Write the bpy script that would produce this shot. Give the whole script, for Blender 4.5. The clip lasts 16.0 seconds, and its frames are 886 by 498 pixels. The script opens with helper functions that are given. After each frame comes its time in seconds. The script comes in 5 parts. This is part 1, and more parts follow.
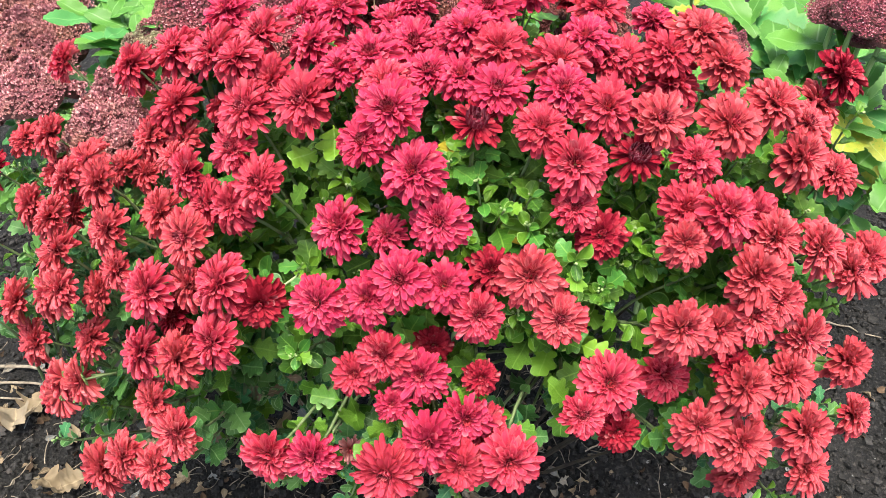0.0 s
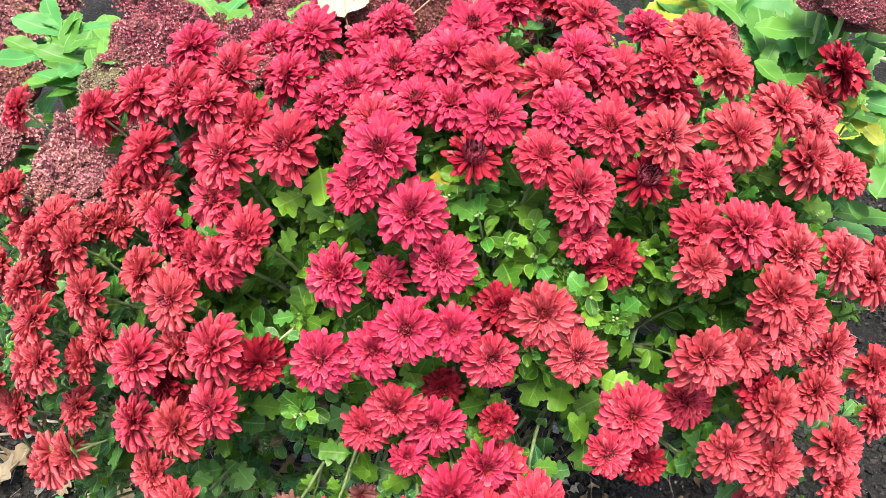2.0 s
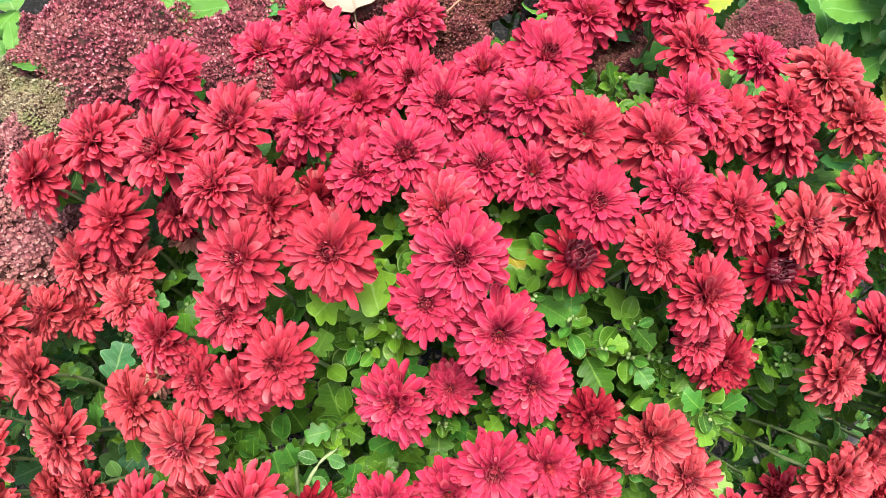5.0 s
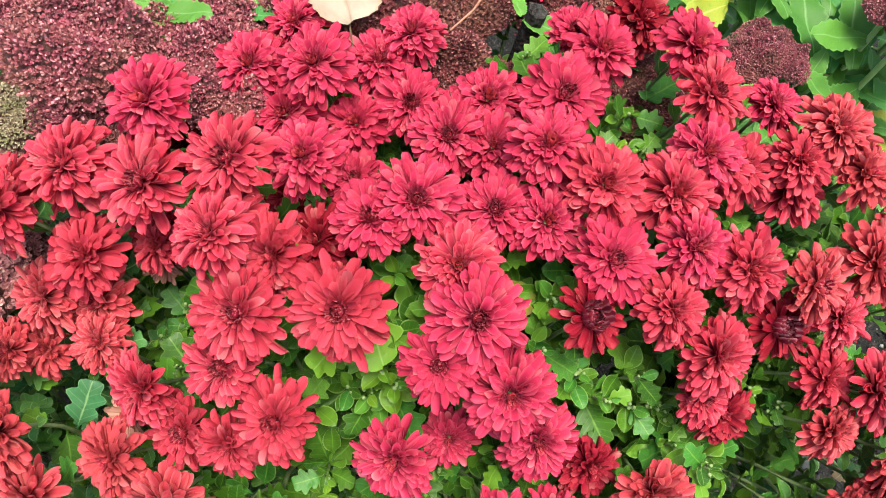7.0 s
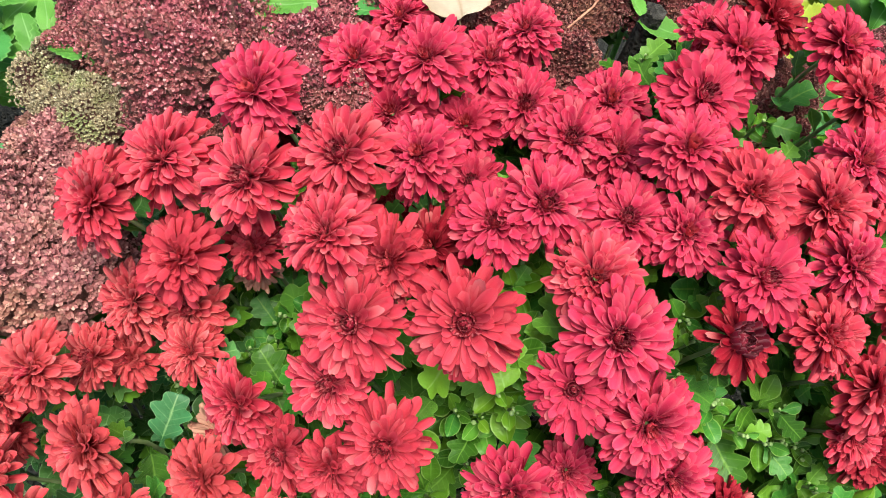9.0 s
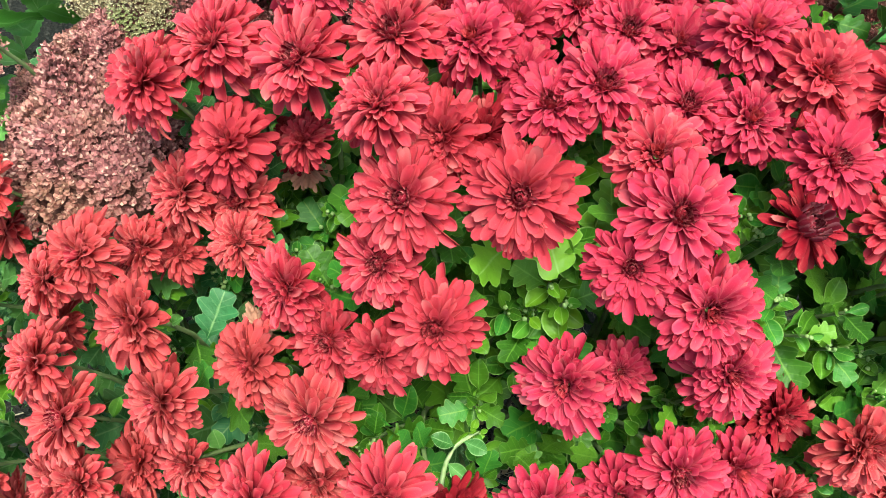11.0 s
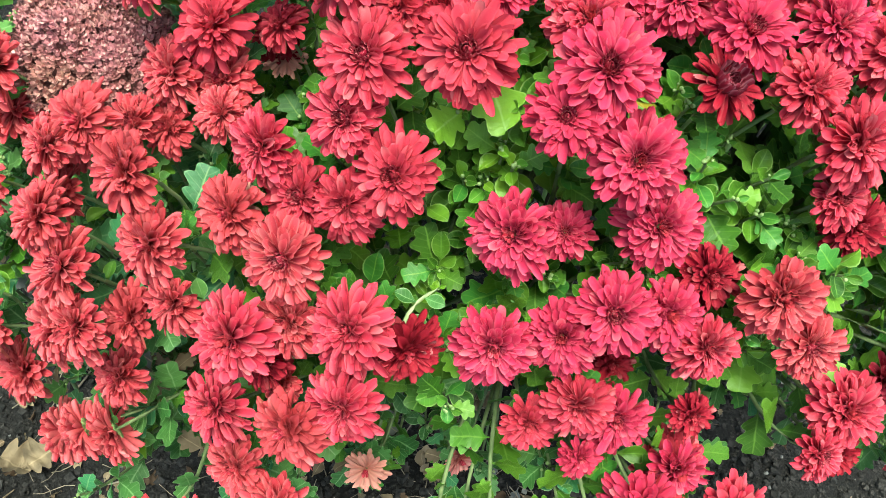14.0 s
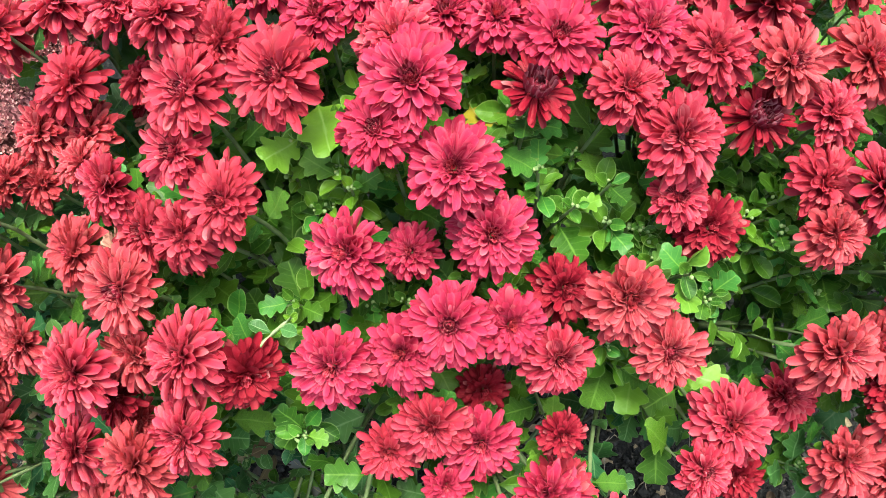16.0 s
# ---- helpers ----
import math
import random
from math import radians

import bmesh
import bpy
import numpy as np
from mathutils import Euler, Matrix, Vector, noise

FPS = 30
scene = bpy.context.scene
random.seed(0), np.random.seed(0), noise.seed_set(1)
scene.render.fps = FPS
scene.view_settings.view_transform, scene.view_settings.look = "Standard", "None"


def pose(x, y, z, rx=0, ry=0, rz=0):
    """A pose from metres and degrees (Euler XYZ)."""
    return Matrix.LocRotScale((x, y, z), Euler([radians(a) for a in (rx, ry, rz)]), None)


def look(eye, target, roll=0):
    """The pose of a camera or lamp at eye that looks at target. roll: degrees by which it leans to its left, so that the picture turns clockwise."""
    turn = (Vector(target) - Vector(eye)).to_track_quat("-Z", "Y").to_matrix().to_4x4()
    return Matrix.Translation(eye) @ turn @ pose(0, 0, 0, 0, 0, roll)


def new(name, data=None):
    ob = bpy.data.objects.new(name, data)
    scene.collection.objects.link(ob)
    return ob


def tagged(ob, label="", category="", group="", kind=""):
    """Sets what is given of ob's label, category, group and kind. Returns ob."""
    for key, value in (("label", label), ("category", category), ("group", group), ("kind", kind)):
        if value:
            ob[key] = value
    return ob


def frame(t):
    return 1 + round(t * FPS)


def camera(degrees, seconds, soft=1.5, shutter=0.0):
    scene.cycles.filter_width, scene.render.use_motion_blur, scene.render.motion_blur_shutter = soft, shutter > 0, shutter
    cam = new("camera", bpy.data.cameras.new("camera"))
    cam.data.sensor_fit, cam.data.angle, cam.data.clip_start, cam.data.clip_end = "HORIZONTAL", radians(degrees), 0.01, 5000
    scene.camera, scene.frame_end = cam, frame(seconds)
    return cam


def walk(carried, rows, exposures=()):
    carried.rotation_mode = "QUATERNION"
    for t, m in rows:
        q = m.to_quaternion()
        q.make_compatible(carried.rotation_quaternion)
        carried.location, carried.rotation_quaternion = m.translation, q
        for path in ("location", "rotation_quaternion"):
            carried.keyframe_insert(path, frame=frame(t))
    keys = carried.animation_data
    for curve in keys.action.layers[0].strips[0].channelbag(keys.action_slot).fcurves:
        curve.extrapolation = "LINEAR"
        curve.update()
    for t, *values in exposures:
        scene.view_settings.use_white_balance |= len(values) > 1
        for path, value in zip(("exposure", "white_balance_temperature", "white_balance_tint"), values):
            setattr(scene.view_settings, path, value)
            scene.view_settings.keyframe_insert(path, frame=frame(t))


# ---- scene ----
cam = camera(59.34, 16.0, soft=0.3)
PATH = [
    (0.0, pose(-0.0000, -0.0000, 1.0500, 45.000, -0.000, -0.000)),
    (0.5, pose(0.0008, 0.0089, 1.0598, 44.993, -0.000, -0.569)),
    (1.0, pose(-0.0046, 0.0112, 1.0574, 43.882, 0.331, -0.634)),
    (1.5, pose(-0.0115, 0.0278, 1.0609, 43.626, 0.574, -2.153)),
    (2.0, pose(-0.0244, 0.0670, 1.0613, 43.099, 1.627, -4.781)),
    (2.5, pose(-0.0429, 0.1104, 1.0605, 40.347, 1.200, -6.900)),
    (3.0, pose(-0.0613, 0.1499, 1.0605, 38.457, -0.505, -8.742)),
    (3.5, pose(-0.0803, 0.1984, 1.0573, 36.099, -1.410, -9.694)),
    (4.0, pose(-0.0963, 0.2480, 1.0608, 33.708, -2.803, -10.973)),
    (4.2, pose(-0.1046, 0.2615, 1.0623, 33.663, -3.081, -11.434)),
    (6.3, pose(-0.1534, 0.3711, 1.0681, 28.148, -7.116, -10.726)),
    (6.5, pose(-0.1578, 0.3756, 1.0677, 28.091, -8.267, -11.091)),
    (7.0, pose(-0.1686, 0.3903, 1.0683, 28.426, -9.867, -12.371)),
    (7.5, pose(-0.1918, 0.4012, 1.0600, 29.821, -11.935, -12.353)),
    (8.0, pose(-0.2032, 0.4036, 1.0482, 30.796, -12.465, -11.889)),
    (8.5, pose(-0.2024, 0.4060, 1.0320, 30.680, -10.483, -11.067)),
    (9.0, pose(-0.2120, 0.4117, 1.0171, 29.964, -8.757, -9.933)),
    (9.5, pose(-0.2242, 0.4083, 1.0028, 29.499, -8.385, -8.962)),
    (9.7, pose(-0.2246, 0.4046, 0.9991, 29.349, -8.096, -8.573)),
    (12.0, pose(-0.2230, 0.3431, 0.9682, 29.711, -6.794, -7.992)),
    (12.5, pose(-0.2227, 0.3366, 0.9742, 28.956, -6.869, -7.645)),
    (13.0, pose(-0.2182, 0.3111, 0.9782, 29.292, -6.603, -7.176)),
    (13.5, pose(-0.2206, 0.2845, 0.9818, 29.828, -7.075, -7.360)),
    (14.0, pose(-0.2111, 0.2624, 0.9764, 30.277, -6.765, -7.718)),
    (14.5, pose(-0.1907, 0.2472, 0.9704, 31.958, -6.034, -7.592)),
    (15.0, pose(-0.1627, 0.2336, 0.9610, 34.813, -4.779, -7.683)),
    (15.5, pose(-0.1193, 0.2173, 0.9572, 36.895, -3.281, -8.492)),
    (16.0, pose(-0.0839, 0.1983, 0.9577, 38.218, -1.243, -8.477)),
]
# exposure and white balance drift a little on the way
walk(cam, PATH, [(0.0, 2.02, 6760, 3), (2.0, 2.00, 6760, 3), (4.0, 1.87, 6740, 3), (6.5, 1.66, 6840, -3), (8.0, 1.56, 6860, -4), (8.5, 1.53, 6860, -5), (9.0, 1.60, 6880, -10), (9.5, 1.64, 7000, -24),
                 (12.0, 1.80, 6850, -24), (12.5, 1.75, 6850, -22), (13.0, 1.85, 6600, -15), (14.0, 1.92, 6600, -15), (16.0, 1.98, 6570, -8)])

# ---- light: bright overcast daylight ----
world = bpy.data.worlds.new("world")
scene.world = world
world.use_nodes = True
wn = world.node_tree
sky = wn.nodes.new("ShaderNodeTexSky")
sky.sky_type = 'NISHITA'
sky.sun_disc = False
sky.sun_elevation = radians(80)
sky.sun_rotation = radians(143)
sky.air_density, sky.dust_density, sky.ozone_density = 0.7, 5.0, 0.6
wn.links.new(sky.outputs[0], wn.nodes["Background"].inputs[0])
wn.nodes["Background"].inputs[1].default_value = 0.125
sun = new("sun", bpy.data.lights.new("sun", 'SUN'))
sun.data.energy, sun.data.angle, sun.data.color = 1.5, radians(20), (1.0, 0.97, 0.93)
sun.matrix_world = look((-0.32, 0.08, 3.0), (0, 0.5, 0))


# ---- materials ----
def material(name):
    m = bpy.data.materials.new(name)
    m.use_nodes = True
    nt = m.node_tree
    return m, nt, nt.nodes["Principled BSDF"], nt.nodes["Material Output"]


def node(nt, kind, **values):
    n = nt.nodes.new(kind)
    for k, v in values.items():
        if k in n.inputs:
            n.inputs[k].default_value = v
    return n


def ramp(nt, source, stops):
    n = nt.nodes.new("ShaderNodeValToRGB")
    els = n.color_ramp.elements
    while len(els) < len(stops):
        els.new(0.5)
    for e, (p, c) in zip(els, stops):
        e.position, e.color = p, (*c, 1)
    nt.links.new(source, n.inputs[0])
    return n.outputs[0]


def mix(nt, a, b, fac, mode='MIX'):
    n = nt.nodes.new("ShaderNodeMix")
    n.data_type, n.blend_type = 'RGBA', mode
    for s, v in ((0, fac), (6, a), (7, b)):
        if isinstance(v, (int, float)):
            n.inputs[s].default_value = v
        elif isinstance(v, tuple):
            n.inputs[s].default_value = (*v, 1)
        else:
            nt.links.new(v, n.inputs[s])
    return n.outputs[2]


def attribute(nt, name):
    n = nt.nodes.new("ShaderNodeAttribute")
    n.attribute_name = name
    return n.outputs["Fac"]


def noise_of(nt, scale, detail=3.0):
    tc = nt.nodes.new("ShaderNodeTexCoord")
    n = node(nt, "ShaderNodeTexNoise", Scale=scale, Detail=detail)
    nt.links.new(tc.outputs["Object"], n.inputs["Vector"])
    return n.outputs["Fac"]


def bumped(nt, bsdf, height, strength, distance):
    b = node(nt, "ShaderNodeBump", Strength=strength, Distance=distance)
    nt.links.new(height, b.inputs["Height"])
    nt.links.new(b.outputs[0], bsdf.inputs["Normal"])


def through_light(nt, bsdf, out, colour, amount):
    """Thin tissue: some light comes through from behind."""
    t = nt.nodes.new("ShaderNodeBsdfTranslucent")
    nt.links.new(colour, t.inputs["Color"])
    m = nt.nodes.new("ShaderNodeMixShader")
    m.inputs[0].default_value = amount
    nt.links.new(bsdf.outputs[0], m.inputs[1])
    nt.links.new(t.outputs[0], m.inputs[2])
    nt.links.new(m.outputs[0], out.inputs["Surface"])


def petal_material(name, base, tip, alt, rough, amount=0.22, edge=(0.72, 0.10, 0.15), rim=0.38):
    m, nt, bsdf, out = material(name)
    # darker base: the petal's own deep throat plus shade between petals, put into the colour
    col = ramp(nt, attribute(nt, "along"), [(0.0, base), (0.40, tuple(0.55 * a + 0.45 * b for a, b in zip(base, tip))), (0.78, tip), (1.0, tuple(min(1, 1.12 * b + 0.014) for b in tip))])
    col = mix(nt, col, edge, ramp(nt, attribute(nt, "across"), [(0.45, (0, 0, 0)), (1.0, (rim, rim, rim))]))
    info = nt.nodes.new("ShaderNodeObjectInfo")
    col = mix(nt, col, alt, ramp(nt, info.outputs["Random"], [(0.2, (0, 0, 0)), (1.0, (0.75, 0.75, 0.75))]))
    island = nt.nodes.new("ShaderNodeNewGeometry")
    col = mix(nt, col, (0.6, 0.6, 0.6), ramp(nt, island.outputs["Random Per Island"], [(0.0, (0, 0, 0)), (1.0, (0.35, 0.35, 0.35))]), 'MULTIPLY')
    # pale spots paint small white glints into the petal colour
    blotch = noise_of(nt, 70.0)
    col = mix(nt, col, (1.0, 0.62, 0.62), ramp(nt, blotch, [(0.62, (0, 0, 0)), (0.8, (0.14, 0.14, 0.14))]))
    # a few bleached tips
    worn = mix(nt, ramp(nt, island.outputs["Random Per Island"], [(0.90, (0, 0, 0)), (1.0, (0.32, 0.32, 0.32))]),
               ramp(nt, attribute(nt, "along"), [(0.6, (0, 0, 0)), (1.0, (1, 1, 1))]), 1.0, 'MULTIPLY')
    col = mix(nt, col, (0.86, 0.42, 0.42), worn)
    nt.links.new(col, bsdf.inputs["Base Color"])
    bsdf.inputs["Roughness"].default_value = rough
    bsdf.inputs["Specular IOR Level"].default_value = 0.12
    # fine ribs along the petal
    w = node(nt, "ShaderNodeTexWave", Scale=2.2, Distortion=0.6)
    comb = nt.nodes.new("ShaderNodeCombineXYZ")
    nt.links.new(attribute(nt, "across"), comb.inputs[0])
    nt.links.new(comb.outputs[0], w.inputs["Vector"])
    bumped(nt, bsdf, w.outputs["Fac"], 0.09, 0.0006)
    through_light(nt, bsdf, out, col, amount)
    return m


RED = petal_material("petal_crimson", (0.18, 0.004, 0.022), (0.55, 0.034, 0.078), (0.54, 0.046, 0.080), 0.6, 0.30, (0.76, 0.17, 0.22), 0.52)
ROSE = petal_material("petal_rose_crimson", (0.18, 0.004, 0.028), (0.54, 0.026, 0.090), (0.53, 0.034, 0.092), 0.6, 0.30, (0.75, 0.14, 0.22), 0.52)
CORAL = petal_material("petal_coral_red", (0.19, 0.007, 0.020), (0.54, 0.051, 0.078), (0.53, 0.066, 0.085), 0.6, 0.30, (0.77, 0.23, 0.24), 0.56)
REDBACK = petal_material("petal_reverse", (0.55, 0.05, 0.07), (0.72, 0.13, 0.15), (0.68, 0.16, 0.13), 0.55, 0.14)
# deeper red blooms; the tone is darkened further to include shade low in the bush
MID = petal_material("petal_dark_crimson", (0.09, 0.001, 0.008), (0.27, 0.006, 0.024), (0.26, 0.009, 0.022), 0.55, 0.12, (0.42, 0.04, 0.06))
DEEP = petal_material("petal_deep_red", (0.08, 0.001, 0.007), (0.24, 0.004, 0.018), (0.22, 0.005, 0.016), 0.5, 0.08, (0.36, 0.03, 0.05))
CORE = petal_material("floret_core", (0.07, 0.001, 0.008), (0.26, 0.006, 0.030), (0.28, 0.015, 0.03), 0.6, 0.08, (0.76, 0.22, 0.26), 0.9)
DARKCORE = petal_material("floret_dark_core", (0.05, 0.001, 0.008), (0.18, 0.008, 0.028), (0.22, 0.02, 0.04), 0.4, 0.06, (0.66, 0.30, 0.36), 0.85)
EYE = petal_material("floret_eye", (0.24, 0.005, 0.024), (0.50, 0.030, 0.070), (0.52, 0.05, 0.07), 0.6, 0.15, (0.76, 0.20, 0.24), 0.6)
FADED = petal_material("petal_withered", (0.40, 0.10, 0.07), (0.66, 0.30, 0.27), (0.60, 0.34, 0.26), 0.7)


def leaf_material(name, dark, light, rim, vein, rough=0.42, yellow=None, relief=0.0012, blotch=0.6, side_veins=False):
    m, nt, bsdf, out = material(name)
    island = nt.nodes.new("ShaderNodeNewGeometry")
    info = nt.nodes.new("ShaderNodeObjectInfo")
    add = node(nt, "ShaderNodeMath")
    add.operation = 'FRACT'
    two = node(nt, "ShaderNodeMath")
    two.operation = 'ADD'
    nt.links.new(island.outputs["Random Per Island"], two.inputs[0])
    nt.links.new(info.outputs["Random"], two.inputs[1])
    nt.links.new(two.outputs[0], add.inputs[0])
    col = ramp(nt, add.outputs[0], [(0.0, dark), (0.35, tuple(0.65 * a + 0.35 * b for a, b in zip(dark, light))), (0.7, light), (0.86, (0.6 * dark[0] + 0.25 * light[0], 0.5 * (dark[1] + light[1]), 0.8 * (dark[2] + light[2])))])
    col = mix(nt, col, tuple(0.55 * c for c in dark), ramp(nt, noise_of(nt, 45.0, 4.0), [(0.45, (0, 0, 0)), (0.8, (blotch, blotch, blotch))]))
    if yellow:
        col = mix(nt, col, yellow, ramp(nt, noise_of(nt, 14.0, 2.0), [(0.55, (0, 0, 0)), (0.7, (0.85, 0.85, 0.85))]))
    across = attribute(nt, "across")
    col = mix(nt, col, vein, ramp(nt, across, [(0.0, (0.7, 0.7, 0.7)), (0.09, (0, 0, 0))]))
    col = mix(nt, col, rim, ramp(nt, across, [(0.86, (0, 0, 0)), (1.0, (0.8, 0.8, 0.8))]))
    if side_veins:
        # veins that part from the midrib and run forward
        run = node(nt, "ShaderNodeMath")
        run.operation = 'MULTIPLY_ADD'
        nt.links.new(across, run.inputs[0])
        run.inputs[1].default_value = -0.16
        nt.links.new(attribute(nt, "along"), run.inputs[2])
        fold = node(nt, "ShaderNodeMath")
        fold.operation = 'PINGPONG'
        nt.links.new(run.outputs[0], fold.inputs[0])
        fold.inputs[1].default_value = 0.075
        col = mix(nt, col, vein, ramp(nt, fold.outputs[0], [(0.0, (0.22, 0.22, 0.22)), (0.016, (0, 0, 0))]))
    nt.links.new(col, bsdf.inputs["Base Color"])
    bsdf.inputs["Roughness"].default_value = rough
    bsdf.inputs["Specular IOR Level"].default_value = 0.28
    bumped(nt, bsdf, noise_of(nt, 260.0, 2.0), 0.5, relief)
    through_light(nt, bsdf, out, col, 0.2)
    return m


LEAF = leaf_material("mum_leaf", (0.033, 0.108, 0.009), (0.136, 0.280, 0.024), (0.33, 0.48, 0.15), (0.19, 0.35, 0.06), 0.45, side_veins=True)
LEAFGREY = leaf_material("mum_leaf_glaucous", (0.034, 0.115, 0.024), (0.120, 0.265, 0.066), (0.36, 0.52, 0.27), (0.24, 0.40, 0.17), 0.45, side_veins=True)
LEAFPALE = leaf_material("mum_leaf_pale", (0.11, 0.245, 0.016), (0.185, 0.34, 0.026), (0.32, 0.48, 0.15), (0.27, 0.42, 0.12))
LEAFYELLOW = leaf_material("mum_leaf_yellowed", (0.30, 0.26, 0.02), (0.42, 0.30, 0.04), (0.40, 0.30, 0.08), (0.42, 0.38, 0.12), yellow=(0.16, 0.22, 0.03))
SEDLEAF = leaf_material("stonecrop_leaf", (0.062, 0.180, 0.026), (0.130, 0.300, 0.050), (0.15, 0.31, 0.08), (0.20, 0.37, 0.13), 0.42, relief=0.0002, blotch=0.25)
SEDYELLOW = leaf_material("stonecrop_leaf_yellow", (0.24, 0.29, 0.03), (0.36, 0.36, 0.045), (0.34, 0.40, 0.08), (0.42, 0.48, 0.14), 0.5, yellow=(0.15, 0.31, 0.04), relief=0.0002, blotch=0.25)
DRYLEAF = leaf_material("dry_leaf", (0.34, 0.25, 0.185), (0.43, 0.335, 0.26), (0.34, 0.235, 0.16), (0.28, 0.19, 0.13), 0.8)
BROWNLEAF = leaf_material("brown_leaf", (0.13, 0.095, 0.060), (0.29, 0.225, 0.145), (0.28, 0.20, 0.12), (0.40, 0.31, 0.2), 0.8)


def plain_material(name, a, b, scale, rough, bump, distance=0.001, island=False, gloss=0.4):
    m, nt, bsdf, out = material(name)
    n = noise_of(nt, scale, 6.0)
    col = ramp(nt, n, [(0.3, a), (0.7, b)])
    if island:
        g = nt.nodes.new("ShaderNodeNewGeometry")
        col = mix(nt, col, (0.35, 0.35, 0.35), ramp(nt, g.outputs["Random Per Island"], [(0.0, (0, 0, 0)), (1.0, (0.8, 0.8, 0.8))]), 'MULTIPLY')
    nt.links.new(col, bsdf.inputs["Base Color"])
    bsdf.inputs["Roughness"].default_value = rough
    bsdf.inputs["Specular IOR Level"].default_value = gloss
    bumped(nt, bsdf, n, bump, distance)
    return m


STEM = plain_material("green_stem", (0.070, 0.105, 0.040), (0.190, 0.250, 0.110), 60, 0.6, 0.4)
PALESTEM = plain_material("pale_green_stem", (0.22, 0.30, 0.13), (0.38, 0.46, 0.26), 90, 0.6, 0.3)
WOODYSTEM = plain_material("brown_stem", (0.016, 0.012, 0.008), (0.050, 0.038, 0.022), 80, 0.8, 0.5)
SEDSTEM = plain_material("stonecrop_stem", (0.24, 0.38, 0.13), (0.36, 0.48, 0.20), 40, 0.5, 0.2)
STAKE = plain_material("weathered_dark_wood", (0.008, 0.007, 0.007), (0.075, 0.068, 0.066), 260, 0.95, 1.0, 0.006, gloss=0.15)
STONE = plain_material("pebble_grey", (0.12, 0.12, 0.12), (0.30, 0.29, 0.28), 120, 0.8, 0.5, island=True)
BUD = plain_material("green_bud", (0.14, 0.23, 0.070), (0.28, 0.36, 0.15), 200, 0.6, 0.4)


def soil_material():
    m, nt, bsdf, out = material("damp_dark_soil")
    big, fine = noise_of(nt, 9.0, 5.0), noise_of(nt, 160.0, 8.0)
    col = ramp(nt, big, [(0.3, (0.004, 0.004, 0.004)), (0.7, (0.014, 0.013, 0.013))])
    col = mix(nt, col, (0.065, 0.060, 0.057), ramp(nt, fine, [(0.55, (0, 0, 0)), (0.75, (0.8, 0.8, 0.8))]))
    nt.links.new(col, bsdf.inputs["Base Color"])
    bsdf.inputs["Roughness"].default_value = 0.85
    bsdf.inputs["Specular IOR Level"].default_value = 0.2
    bumped(nt, bsdf, fine, 1.0, 0.008)
    return m


SOIL = soil_material()
CLOD = plain_material("soil_clod", (0.004, 0.004, 0.004), (0.050, 0.046, 0.044), 130, 0.8, 1.0, 0.003, island=True, gloss=0.2)


def floret_material(name, a, b, c, dry=(0.24, 0.15, 0.085), share=0.5):
    m, nt, bsdf, out = material(name)
    g = nt.nodes.new("ShaderNodeNewGeometry")
    col = ramp(nt, g.outputs["Random Per Island"], [(0.0, tuple(0.6 * v for v in a)), (0.5, b), (0.78, b), (1.0, c)])
    info = nt.nodes.new("ShaderNodeObjectInfo")
    col = mix(nt, col, a, ramp(nt, info.outputs["Random"], [(0.3, (0, 0, 0)), (1.0, (0.5, 0.5, 0.5))]))
    tan = noise_of(nt, 1.6, 3.0)
    col = mix(nt, col, dry, ramp(nt, tan, [(0.44, (0, 0, 0)), (0.66, (share, share, share))]))
    nt.links.new(col, bsdf.inputs["Base Color"])
    bsdf.inputs["Roughness"].default_value = 0.6
    return m


FLORETPINK = floret_material("floret_dusty_pink", (0.22, 0.072, 0.084), (0.40, 0.150, 0.170), (0.60, 0.36, 0.34), (0.37, 0.21, 0.13), 0.4)
FLORETPALE = floret_material("floret_pale_olive", (0.17, 0.12, 0.075), (0.34, 0.27, 0.18), (0.56, 0.49, 0.36), (0.22, 0.27, 0.09), 0.6)
FLORETMAUVE = floret_material("floret_mauve", (0.12, 0.020, 0.034), (0.32, 0.066, 0.100), (0.64, 0.33, 0.36), (0.22, 0.11, 0.07), 0.4)
FLORETMAROON = floret_material("floret_maroon", (0.095, 0.018, 0.022), (0.23, 0.050, 0.060), (0.56, 0.30, 0.28), (0.20, 0.10, 0.06))
HEADCORE = plain_material("stonecrop_head_inside", (0.085, 0.032, 0.030), (0.190, 0.080, 0.075), 150, 0.8, 0.8)


# ---- mesh tools ----
def grid(rows, cols, place):
    """A sheet of quads: place(u, v) -> (x, y, z), u along 0..1, v across -1..1."""
    us = [i / (rows - 1) for i in range(rows)]
    vs = [-1 + 2 * j / (cols - 1) for j in range(cols)]
    verts = np.array([place(u, v) for u in us for v in vs], dtype=float)
    quads = np.array([(i * cols + j, i * cols + j + 1, (i + 1) * cols + j + 1, (i + 1) * cols + j)
                      for i in range(rows - 1) for j in range(cols - 1)], dtype=int)
    along = np.array([u for u in us for v in vs])
    across = np.array([abs(v) for u in us for v in vs])
    return verts, quads, along, across


